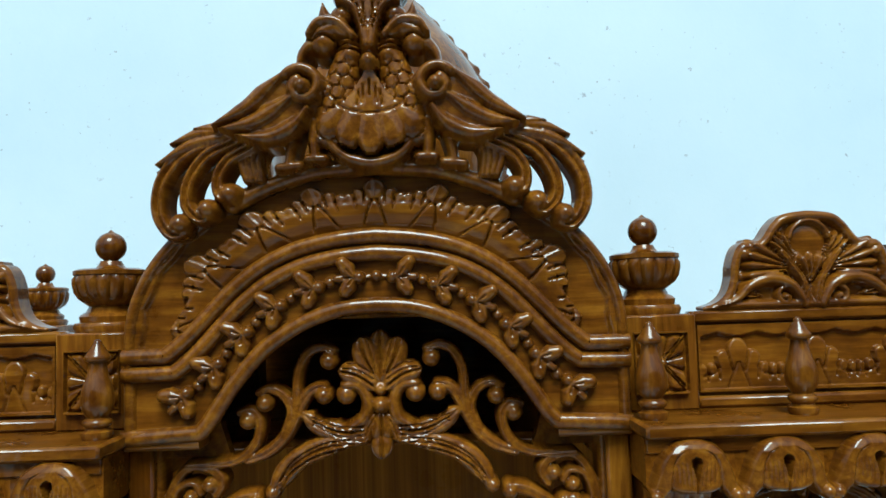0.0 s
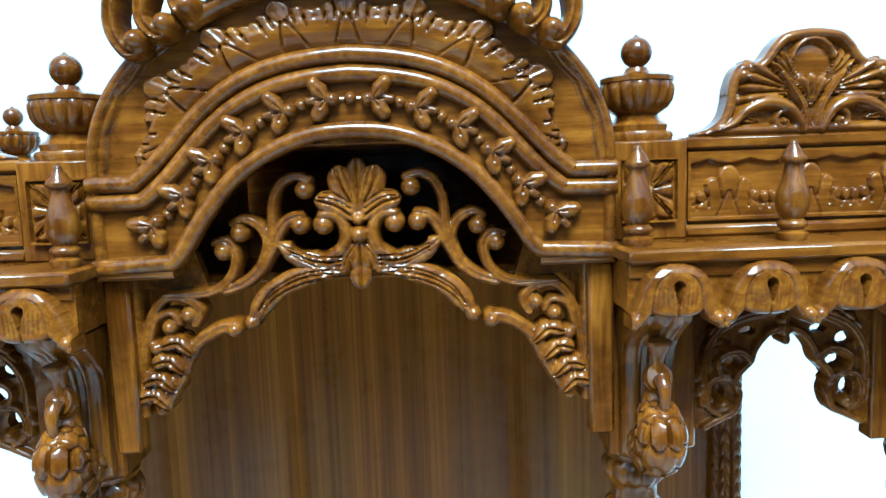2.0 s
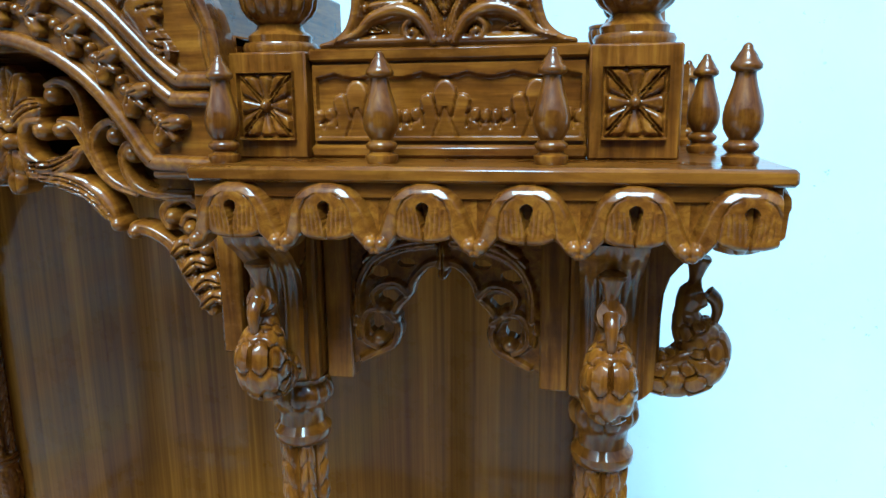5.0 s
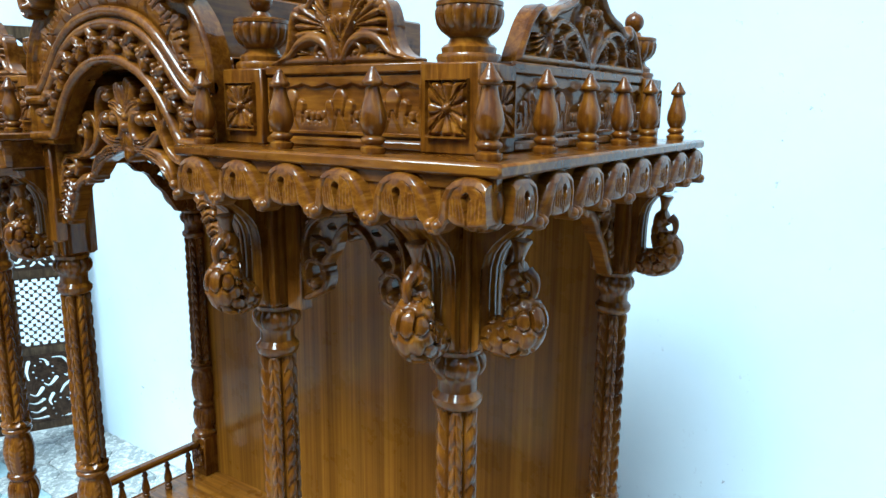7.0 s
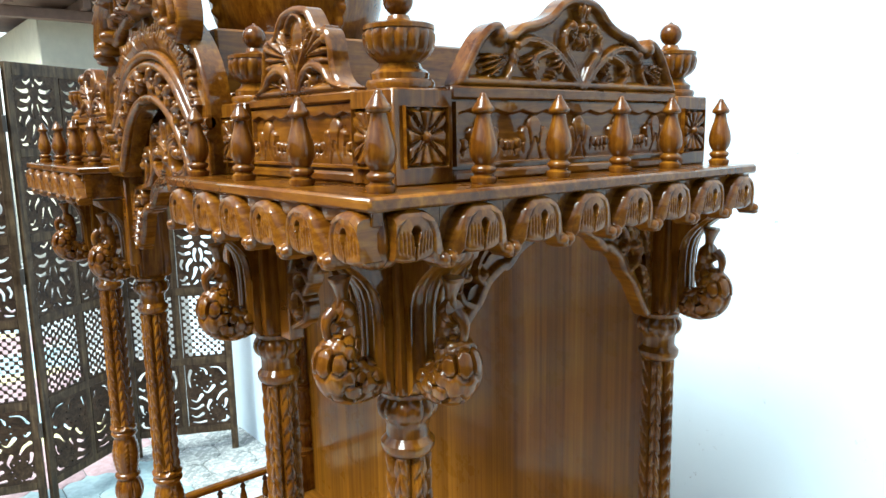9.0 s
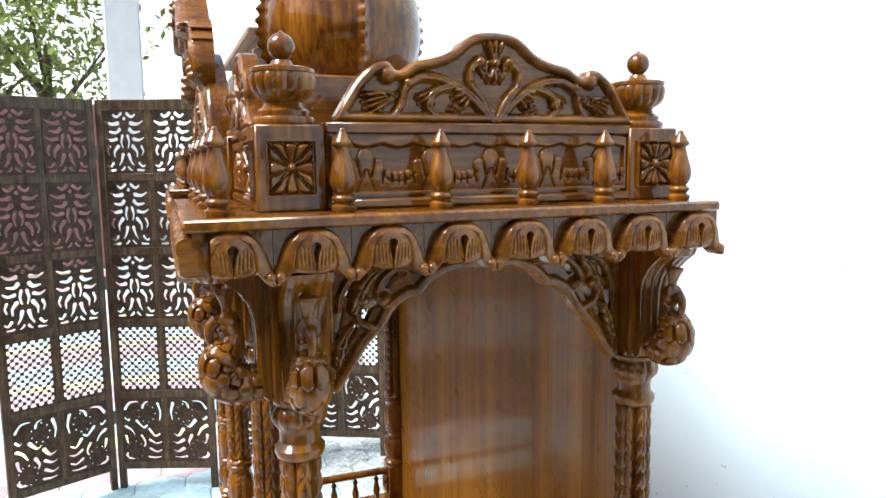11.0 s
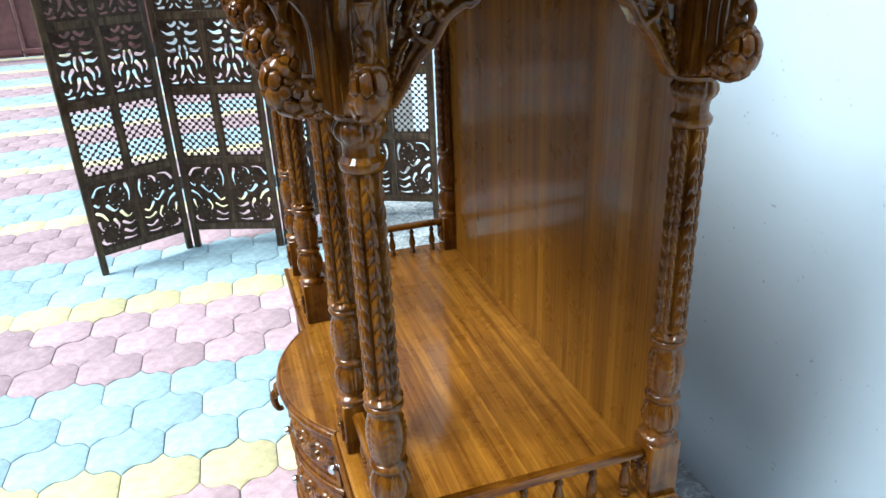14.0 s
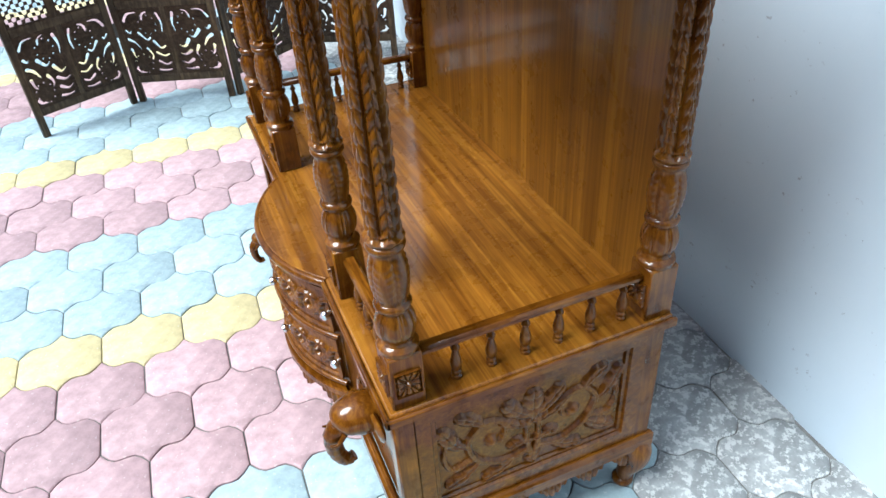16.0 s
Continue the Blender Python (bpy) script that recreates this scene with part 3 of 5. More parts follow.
# ---------------------------------------------------------------- temple: carved boards
def fringe_geo(until=.0434):
    """One hanging leaf of the fringe, 0.0867 wide: a hooded leaf with a keyhole, its edges curling into drops."""
    c = Carving(-.0434, until, -.0625, 0, .0009)
    X, Y = c.X, c.Y
    a = np.abs(X)
    c.lay(np.minimum(Y + .047, .2 + 0 * X), .001 + 0 * X)
    wo = np.interp(Y, [-.062, -.050, -.041, -.030, -.020, -.012, -.006, -.003, 0], [.0440, .0440, .0402, .0362, .0322, .0275, .0215, .0165, .0080])
    low = np.interp(a, [0, .012, .019, .0235, .027, .032, .037, .0434], [-.0500, -.0495, -.0478, -.0455, -.0492, -.0560, -.0600, -.0614])
    F = np.minimum(np.where(Y < -.050, .02, wo - a), Y - low)
    bulge = np.interp(Y, [-.060, -.046, -.026, -.012, -.004, 0], [.85, 1.05, 1.22, 1.10, .70, .30])
    H = .0080 + .0125 * bulge * np.clip(1 - (a / .050) ** 2, 0, 1)
    H = H - .004 * (1 - np.clip(F / .004, 0, 1)) ** 2
    # sheath along both sides, a step higher than the petal
    xin = np.interp(Y, [-.050, -.036, -.022, -.013, -.008], [.0245, .0238, .0218, .0170, .0080])
    on = np.clip((-.007 - Y) / .005, 0, 1)
    H = H - on * (.0020 * (1 / (1 + np.exp(-(xin - a) / .0006))) + .0014 * np.exp(-((a - xin + .0007) / .0009) ** 2))
    # cuts on the petal, leaning in towards its foot
    for k, (x0, x1, v0) in enumerate(((.0066, .0040, -.0270), (.0104, .0082, -.0230), (.0142, .0126, -.0225), (.0180, .0172, -.0240))):
        xl = x0 + (x1 - x0) * np.clip((-.018 - Y) / .026, 0, 1)
        H = H - .0013 * np.exp(-((a - xl) / .00100) ** 2) * np.clip((v0 + .004 - Y) / .003, 0, 1) * np.clip((Y + .0455 - .0015 * k) / .004, 0, 1)
    key = np.hypot(X / .0046, (Y + .0205) / .0048)
    tail = np.maximum(a / np.interp(Y, [-.037, -.022], [.0009, .0040]), np.abs(Y + .0290) / .0085)
    hole = np.clip((1.12 - np.minimum(key, tail)) / .24, 0, 1)
    H = H + (.0045 - H) * hole
    H = H - .0035 * np.exp(-(X / .0008) ** 2) * np.clip((-.036 - Y) / .002, 0, 1)
    c.lay(F, np.maximum(H, .002))
    for s in (-1, 1) if until > .04 else (-1,):
        c.disc(s * .0385, -.0520, .0066, .013, .0075)
        c.disc(s * .0410, -.0575, .0042, .012, .0070)
    return c.geo(-.010)


def rosette_geo(half=.0285):
    c = Carving(-half, half, -half * 1.15, half * 1.15, .0013)
    X, Y = c.X / half, c.Y / (half * 1.15)
    c.lay(.2 + 0 * X, .0012 + 0 * X)
    a, q = np.arctan2(Y, X), np.maximum(np.abs(X), np.abs(Y))
    sq = np.mod(a + np.pi / 4, np.pi / 2) - np.pi / 4
    tn = np.tan(sq)
    pet = np.abs(np.mod((tn + 1) / 2 * 3, 1) * 2 - 1)
    r = np.hypot(X, Y)
    edge = .90 - .10 * pet ** 3
    H = np.where(q < edge, .0010 + .0062 * (1 - pet ** 4) * np.clip(.25 + q, 0, 1) * np.clip((edge - q) / .08, .3, 1), .0006)
    diag = np.abs(np.abs(tn) - 1) * q
    H = np.where((diag > .045) & (diag < .10) & (q < .92), .0008, H)
    H = np.where((diag < .045) & (q < .90), .0048, H)
    H = np.where(r < .17, .005 + .006 * np.clip(1 - (r / .17) ** 2, 0, 1) ** .5, H)
    H = np.where(q > .955, .0062, H)
    c.H = H
    return c.geo(-.004)


def frieze_geo(half, motifs):
    """A long sunk panel with five-fingered leaves, finger lobes between them and a scalloped upper edge."""
    c = Carving(-half, half, 0, .072, .0014)
    X, Y = c.X, c.Y
    c.lay(.2 + 0 * X, .001 + 0 * X)
    step = 2 * half / motifs
    U = np.abs(np.mod(X + half, step) - step / 2)
    V = Y - .030
    F = np.interp(U, [0, .010, .018, .026, .034, .0434], [.010, .005, -.002, -.011, -.014, -.014]) - V
    for u, v, r in ((0, .0135, .0112), (.0165, .0045, .0080), (.0285, -.0055, .0050), (.0388, -.0075, .0050)):
        F = np.maximum(F, r - np.hypot(U - u, (V - v) * .8))
    H = np.interp(V, [-.030, -.022, -.012, 0, .012, .024], [.0055, .0070, .0088, .0100, .0100, .0080]) - .0025 * (1 - np.clip(F / .0025, 0, 1)) ** 2
    for u, v0, v1, lean in ((.0100, -.010, .012, .25), (.0240, -.018, .004, .15), (.0337, -.020, .001, .0), (.0430, -.020, .0, .0)):
        H = H - .0055 * np.exp(-((U - u - lean * (V - .005)) / .0011) ** 2) * np.clip((V - v0) / .002, 0, 1) * np.clip((v1 + .004 - V) / .002, 0, 1)
    H = H - .0035 * np.exp(-((U - .40 * np.clip(.004 - V, 0, 1)) / .0011) ** 2) * (V < .002)
    c.H = np.where(F > 0, np.maximum(c.H, .001 + (H - .001) * .72), c.H)
    swag = .0615 - .004 * np.abs(np.cos((X + half) / step * 2 * np.pi))
    c.H = np.maximum(c.H, .001 + .0055 * np.clip((Y - swag) / .0030, 0, 1))
    c.H = np.maximum(c.H, 0.0004)
    edge = np.minimum(np.minimum(half - np.abs(X), .072 - Y), Y)
    c.H = np.where(edge < .0030, .0065, c.H)
    return c.geo(-.004)


def crest_front_geo():
    """The shaped board over the front frieze: 0.245 wide, 0.108 high, carved with acanthus scrolls."""
    c = Carving(-.125, .125, 0, .112, .0015, True)
    out = [(-.02, 0), (.122, 0), (.122, .004), (.108, .008), (.096, .018), (.090, .034), (.088, .050), (.082, .066), (.074, .073), (.062, .072), (.052, .078), (.040, .094), (.024, .104), (-.02, .108)]
    F = c.inside(out[:2] + [tuple(q) for q in spline(out[2:], 5)])
    rim = np.clip(F, 0, .012)
    c.lay(F, np.where(F > .010, .008, .011 + .004 * np.sin(rim / .010 * np.pi)))
    c.H = np.where(F > .011, .005, c.H)
    c.disc(0, .072, .021, .005, .004)
    c.stroke(spiral(0, .074, .022, .022, 10, .46, 20), .0035, .0035, .005, .009)
    # sprays of finger leaves, upright leaf and sweeping stems
    c.fan(.016, .044, .064, -14, 36, 4, .004, .013)
    c.fan(.012, .048, .044, 34, 66, 3, .004, .011)
    c.fan(0, .028, .034, 58, 122, 3, .005, .012)
    c.disc(.073, .061, .0075, .006, .011)
    c.stroke(spline([(.004, .006), (.010, .030), (.020, .046), (.032, .062)], 7), .0050, .0030, .007, .010, rib=.3)
    c.stroke(spline([(.010, .004), (.022, .024), (.044, .033), (.068, .026), (.084, .012), (.104, .005)], 7), [.005, .0075, .0085, .0075, .005, .002], None, .006, .012)
    c.stroke(spiral(.030, .013, .0125, .004, 170, -.95, 26), .0042, .0032, .006, .009)
    c.disc(.030, .013, .0045, .007, .010)
    c.fan(.052, .012, .024, -16, 30, 3, .004, .009)
    return c.geo(-.010)


def crest_side_geo():
    """The wide shaped board over the side frieze: 0.44 wide, 0.122 high."""
    c = Carving(-.222, .222, 0, .128, .0018, True)
    out = [(-.03, 0), (.221, 0), (.219, .006), (.205, .030), (.188, .056), (.168, .074), (.150, .078), (.140, .068), (.130, .069), (.112, .080), (.086, .086), (.062, .096), (.040, .114), (.018, .122), (-.03, .124)]
    F = c.inside(out[:2] + [tuple(q) for q in spline(out[2:], 5)])
    c.lay(F, np.where(F > .012, .008, .010 + .005 * np.sin(np.clip(F, 0, .012) / .012 * np.pi)))
    c.H = np.where(F > .013, .004, c.H)
    c.disc(.150, .062, .011, .006, .012)
    # stems that fork from the foot and end in fans of finger leaves
    for P, r in (([(.004, .004), (.016, .030), (.034, .052), (.034, .074), (.020, .086)], [.006, .006, .0055, .005, .004]), ([(.010, .010), (.036, .036), (.070, .056), (.104, .060), (.124, .050)], [.006, .006, .006, .0055, .004]),
                 ([(.060, .050), (.088, .040), (.096, .022), (.086, .010)], [.005, .0055, .005, .004]), ([(.104, .060), (.126, .046), (.132, .024), (.142, .010)], [.004, .005, .005, .004])):
        c.stroke(spline(P, 7), r, None, .006, .010, rib=.3)
    c.disc(.021, .084, .0075, .006, .012)
    c.disc(.124, .052, .0065, .006, .012)
    c.fan(.030, .046, .034, -66, 4, 4, .004, .012)
    c.fan(.084, .046, .032, -78, -20, 4, .004, .012)
    c.fan(.128, .040, .058, -36, -2, 4, .004, .012)
    c.fan(.040, .006, .030, 4, 46, 3, .004, .010)
    c.fan(.012, .060, .030, 48, 88, 3, .004, .011)
    c.fan(0, .082, .034, 62, 118, 3, .005, .012)
    c.fan(0, .082, .028, 238, 302, 3, .005, .011)
    c.disc(0, .082, .007, .008, .012)
    return c.geo(-.011)


ARCH_IN = [(0, .142), (.035, .1395), (.070, .129), (.100, .113), (.125, .093), (.147, .068), (.163, .045), (.174, .028), (.184, .017)]
ARCH_MID = [(0, .2155), (.04, .212), (.08, .2035), (.115, .188), (.145, .166), (.170, .141), (.192, .118), (.208, .104), (.219, .096)]


def arch_geo():
    c = Carving(-.262, .262, 0, .298, .0016, True)
    X, Y = c.X, c.Y
    th = np.radians(np.linspace(0, 90, 40))
    outer = [(-.05, 0), (.262, 0)] + [(.262 * math.cos(a), .113 + .183 * math.sin(a)) for a in th] + [(-.05, .296)]
    Fo = c.inside(outer)
    inner = spline(ARCH_IN, 6)
    hole = [(-.05, -.05), (.184, -.05), (.184, .008)] + [(q[0], q[1] - .007) for q in reversed(inner)] + [(-.05, .135)]
    Fh = c.inside(hole)
    mid = spline(ARCH_MID, 6)
    band = [(-.05, -.05)] + [(.3, -.05), (.3, .096)] + [tuple(q) for q in reversed(mid)] + [(-.05, .2155)]
    Fm = c.inside(band)
    H = np.where(Fm > 0, .009, .006)
    H = np.where(Fo < .012, .010 + .006 * np.sin(np.clip(Fo, 0, .012) / .012 * np.pi) ** .6, H)
    c.lay(np.minimum(Fo, -Fh), H)
    # swelling band of leaves: round caps on forked stems, short finger lobes between them
    a = np.degrees(np.arctan2((Y - .113) / .183, X / .262))
    q = np.hypot(X / .262, (Y - .113) / .183)
    ph = np.interp(np.abs(90 - a), [0, 17.6, 36.5, 59.5, 86, 110], [0, 1, 2, 3, 4, 5])
    U = np.abs(ph - np.round(ph)) * .070
    V = (q - .825) * np.interp(np.abs(90 - a), [0, 90], [.183, .262])
    end = np.where(ph > 3.5, .02, 0.0)
    H = np.interp(V, [-.060, -.046, -.036, -.026, -.017, -.010, 0, .014], [.001, .005, .0105, .0145, .0155, .0145, .0135, .0130])
    F = np.interp(U, [0, .009, .016, .024, .035], [-.001, -.005, -.008, -.011, -.012]) - V
    for u, v, r in ((0, .000, .0125), (.0185, -.0045, .0068), (.0300, -.0085, .0064)):
        F = np.maximum(F, r - np.hypot(U - u, V - v) - end)
    H = H - .0025 * (1 - np.clip(F / .0025, 0, 1)) ** 2
    for u, v0, v1 in ((.0122, -.017, -.007), (.0235, -.022, -.008)):
        H = H - .0042 * np.exp(-((U - u) / .0011) ** 2) * np.clip((V - v0) / .002, 0, 1) * np.clip((v1 + .006 - V) / .002, 0, 1)
    fork = .0025 + .50 * np.clip(-.010 - V, 0, 1)
    H = H - .0042 * np.exp(-((U - fork) / .0012) ** 2) * (V < -.010) * np.clip((V + .043) / .01, 0, 1)
    H = H - .0016 * np.exp(-((np.hypot(U, V) - .0118) / .0012) ** 2) * (V < .0)
    H = H + .0016 * np.clip((fork - U) / .002, 0, 1) * np.clip((V + .040) / .01, 0, 1)
    field = (Fm < 0) & (Fo > .011)
    c.H = np.where(field, .0025, c.H)
    c.H = np.where(field & (F > 0), np.maximum(c.H, H), c.H)
    scallop = .925 - .012 * np.abs(np.cos(ph * np.pi * 2))
    edge = .0025 + .0080 * np.clip((q - scallop) / .022, 0, 1)
    c.H = np.where((Fo > .010) & (Fm < 0), np.maximum(c.H, edge), c.H)
    c.H = np.where(np.minimum(Fo, -Fh) > -.01, np.maximum(c.H, .004), c.H)
    return c.geo(-.022)


def sweep2d(P, r, w, n=10):
    """A round moulding along points of the face (u, v) at height w."""
    return Geo().tube([(q[0], q[1], w) for q in P], r, n)


def both(P):
    P = [tuple(q) for q in P]
    return [(-x, y) for x, y in reversed(P)] + P[1:]


def blossom_geo():
    """A small flower that opens along +u: two broad cupped petals, a tongue between them and a round calyx."""
    c = Carving(-.018, .026, -.026, .026, .0010)
    for turn, far, wide, top in ((54, .0235, .0092, .0110), (-54, .0205, .0086, .0095), (0, .0225, .0052, .0080)):
        k, m = math.cos(radians(turn)), math.sin(radians(turn))
        P = [(-.004 + q * far * k, q * far * m) for q in (.1, .45, .8)]
        c.stroke(P, [wide * .55, wide, wide * .82], None, .004, top, 0.0, .4)
        c.groove([P[0], P[1]], .0010, .0022)
    c.disc(-.0095, 0, .0068, .005, .009)
    return c.geo(-.001, rear=False)


def fret_arch_geo():
    """The pierced scrollwork that hangs inside the arch."""
    c = Carving(-.240, .240, -.150, .140, .0015, True)
    S = lambda P, r0, r1=None, h=.011, rib=0.0: c.stroke(spline(P, 6), r0, r1, .008, h, rib)
    B = lambda x, y, r=.0102: c.disc(x, y, r, .010, .014)
    # middle palmette
    c.leaf([(0, .060), (0, .090), (0, .116)], .015, .006, .010, 2, .1, .3)
    c.leaf([(.002, .060), (.014, .082), (.021, .108)], .0165, .010, .013, 1, .05, .25)
    c.leaf([(.004, .052), (.024, .068), (.045, .073)], .0150, .011, .013, 1, .05, .25)
    for q in (-.005, .001, .007):
        c.groove(spline([(.008, .062 + q), (.024, .072 + q), (.040, .075 + q * .6)], 5), .0009, .0035)
    for q in (-.005, .003):
        c.groove(spline([(.006 + q * .3, .070), (.014 + q, .088), (.019 + q, .104)], 5), .0009, .0035)
    c.leaf([(0, .030), (0, .006), (0, -.022)], .0150, .010, .013, 2, .15, .35)
    c.leaf([(.003, .028), (.014, .012), (.020, -.006)], .0080, .009, .011, 1, .1)
    c.disc(0, .036, .0100, .012, .017)
    c.disc(0, .052, .0075, .012, .012)
    # volutes with balls
    S([(.038, .058), (.022, .056), (.014, .040), (.018, .022), (.034, .012)], [.006, .0075, .008, .008, .007], None, .015)
    B(.037, .0476, .0112)
    c.leaf([(.012, .010), (.036, .008), (.062, .014), (.084, .030)], .0135, .009, .012, 1, .05, .2)
    for q in (-.004, .001, .006):
        c.groove(spline([(.020, .008 + q), (.045, .008 + q), (.072, .020 + q * .7)], 5), .0009, .0035)
    c.cut(np.minimum(.0105 - np.hypot((c.X - .052) * .55, c.Y - .030), .036 - c.Y))
    B(.061, .0476)
    S([(.061, .057), (.074, .053), (.084, .040), (.092, .024), (.104, .004), (.120, -.010), (.142, -.018)], [.0055, .007, .0075, .0075, .0075, .007, .006], None, .012, .25)
    # tendrils with ball ends
    S([(.050, .094), (.064, .098), (.079, .091), (.088, .072), (.090, .046), (.092, .026)], [.005, .006, .006, .0058, .006, .006], None, .012, .2)
    B(.055, .084)
    S([(.130, .052), (.118, .056), (.103, .048), (.096, .030), (.104, .006)], [.005, .006, .006, .006, .006], None, .012, .2)
    B(.1237, .0416)
    S([(.150, .032), (.138, .034), (.129, .020), (.136, -.004), (.158, -.019), (.205, -.021)], [.005, .006, .006, .006, .006, .005], None, .012, .2)
    B(.1418, .0235)
    # lower leafy edge with cusps
    c.leaf([(.014, .000), (.050, -.004), (.084, -.016), (.104, -.034), (.117, -.054)], .0160, .009, .012, 2, .15, .2)
    for q in (-.006, -.001, .004):
        c.groove(spline([(.030, -.003 + q), (.064, -.008 + q), (.094, -.024 + q), (.108, -.044 + q)], 5), .0009, .0040)
    c.disc(.1165, -.0525, .0085, .010, .013)
    c.disc(.1350, -.0600, .0085, .010, .013)
    S([(.135, -.056), (.155, -.060), (.178, -.076), (.196, -.108), (.218, -.143)], [.0080, .0075, .0085, .0095, .0085], None, .011, .2)
    # hanging bunch in the corner
    for k, (x, y) in enumerate(((.197, -.079), (.208, -.098), (.219, -.117), (.226, -.135))):
        c.leaf([(x - .019, y - .006), (x - .002, y + .008), (x + .015, y + .004)], .0125, .010, .015, 2, .1, .35)
        c.groove(spline([(x - .014, y - .008), (x, y + .001), (x + .013, y - .002)], 4), .0010, .0045)
    B(.182, -.0420, .0090)
    B(.202, -.0545, .0090)
    B(.217, -.0760, .0085)
    S([(.176, -.052), (.170, -.038), (.182, -.026), (.206, -.024), (.224, -.050), (.231, -.090), (.234, -.125)], .006, .0055, .011, .2)
    S([(.192, -.050), (.200, -.040), (.216, -.046), (.224, -.072)], .005, .0045, .011)
    S([(.236, -.150), (.236, .0)], .006, .006)
    frame_ = np.minimum(np.minimum(.24 - c.X, c.X - .150), np.minimum(.022 - c.Y, c.Y + .014))
    c.lay(np.minimum(frame_, (c.X - .160) - (c.Y + .022) * .3), .006 + 0 * c.X)
    return c.geo(-.010)


def fret_front_geo():
    """The pierced brackets between two front columns, meeting in a point; half width 0.100."""
    c = Carving(-.1005, .1005, -.165, .006, .0015, True)
    S = lambda P, r0, r1, h=.010, h0=.007: c.stroke(spline(P, 6), r0, r1, h0, h, .25)
    edge = [tuple(q) for q in spline([(0, -.040), (.018, -.046), (.032, -.062), (.038, -.078), (.050, -.090), (.055, -.102), (.050, -.116), (.056, -.134), (.070, -.142), (.086, -.150), (.102, -.160)], 5)]
    F = c.inside([(-.03, .02), (.13, .02), (.13, -.162)] + edge[::-1] + [(-.03, -.040)])
    c.lay(F, .0065 + 0 * F)
    for x, y, a, b in ((.072, -.056, .013, .0085), (.060, -.082, .011, .0085), (.074, -.112, .0085, .012), (.040, -.044, .010, .0055)):
        c.cut(1 - np.hypot((c.X - x) / a, (c.Y - y) / b))
    c.F = np.where(np.abs(c.F) < 1.5, np.minimum(c.F, .02), c.F)
    S(edge[:18], .0048, .0042, .008)
    S(edge[18:-4], .0048, .0045, .008)
    S([(.010, -.020), (.046, -.026), (.074, -.040), (.090, -.066), (.092, -.100)], .0060, .0050)
    c.leaf([(.030, -.016), (.060, -.024), (.086, -.046)], .0100, .007, .009, 4, .3)
    S([(.038, -.076), (.050, -.066), (.066, -.068), (.076, -.078), (.072, -.092)], .0050, .0040)
    c.disc(.066, -.094, .0070, .008, .010)
    S([(.052, -.104), (.064, -.096), (.080, -.096), (.088, -.110), (.086, -.128), (.074, -.136)], .0050, .0045)
    c.disc(.070, -.127, .0085, .008, .012)
    c.leaf([(.088, -.060), (.094, -.090), (.093, -.130)], .0075, .007, .008, 4, .3)
    c.leaf([(0, -.020), (0, -.038), (0, -.060)], .0080, .009, .009, 3, .3)
    return c.geo(-.009)


def fret_side_geo():
    """The pierced scalloped arch between the front and back columns of a side; half width 0.228."""
    c = Carving(-.228, .228, -.172, .006, .0018, True)
    edge = [tuple(q) for q in spline([(0, -.012), (.045, -.014), (.078, -.026), (.100, -.046), (.112, -.047), (.136, -.062), (.152, -.086), (.160, -.094), (.178, -.112), (.200, -.146), (.214, -.166)], 6)]
    F = c.inside([(-.03, .02), (.25, .02), (.25, -.172)] + edge[::-1] + [(-.03, -.012)])
    c.lay(F, .004 + 0 * F)
    holes = Carving(-.228, .228, -.172, .006, .0018, True)
    for P, q in (([(.118, -.020), (.132, -.026), (.140, -.036)], .0065), ([(.156, -.058), (.168, -.066), (.174, -.082)], .0075), ([(.176, -.022), (.190, -.030), (.196, -.046)], .0065), ([(.204, -.066), (.208, -.086), (.208, -.104)], .0055), ([(.186, -.090), (.194, -.104), (.204, -.120)], .0050)):
        holes.stroke(spline(P, 5), q, q * .7, 0, .001)
    c.cut(holes.F)
    S = lambda P, r0, r1, h=.011, h0=.004: c.stroke(spline(P, 6), r0, r1, h0, h, .25)
    c.stroke(edge, .0075, .0065, .007, .006, 0.0, .3)
    S([(.104, -.012), (.130, -.014), (.150, -.030), (.156, -.050), (.146, -.062)], .0055, .0045)
    c.disc(.146, -.052, .0075, .006, .012)
    S([(.160, -.012), (.186, -.018), (.204, -.042), (.208, -.064)], .0060, .0045)
    S([(.164, -.090), (.180, -.080), (.186, -.060), (.176, -.048)], .0055, .0045)
    c.disc(.174, -.052, .0075, .006, .012)
    c.leaf([(.150, -.010), (.172, -.030), (.192, -.070)], .0120, .005, .011, 4, .25, .4)
    c.leaf([(.190, -.084), (.204, -.104), (.214, -.140)], .0110, .005, .010, 4, .25, .4)
    c.leaf([(.070, -.016), (.094, -.014), (.120, -.010)], .0090, .005, .009, 3, .25)
    S([(.221, .004), (.221, -.168)], .0070, .0070, .004)
    return c.geo(-.014)


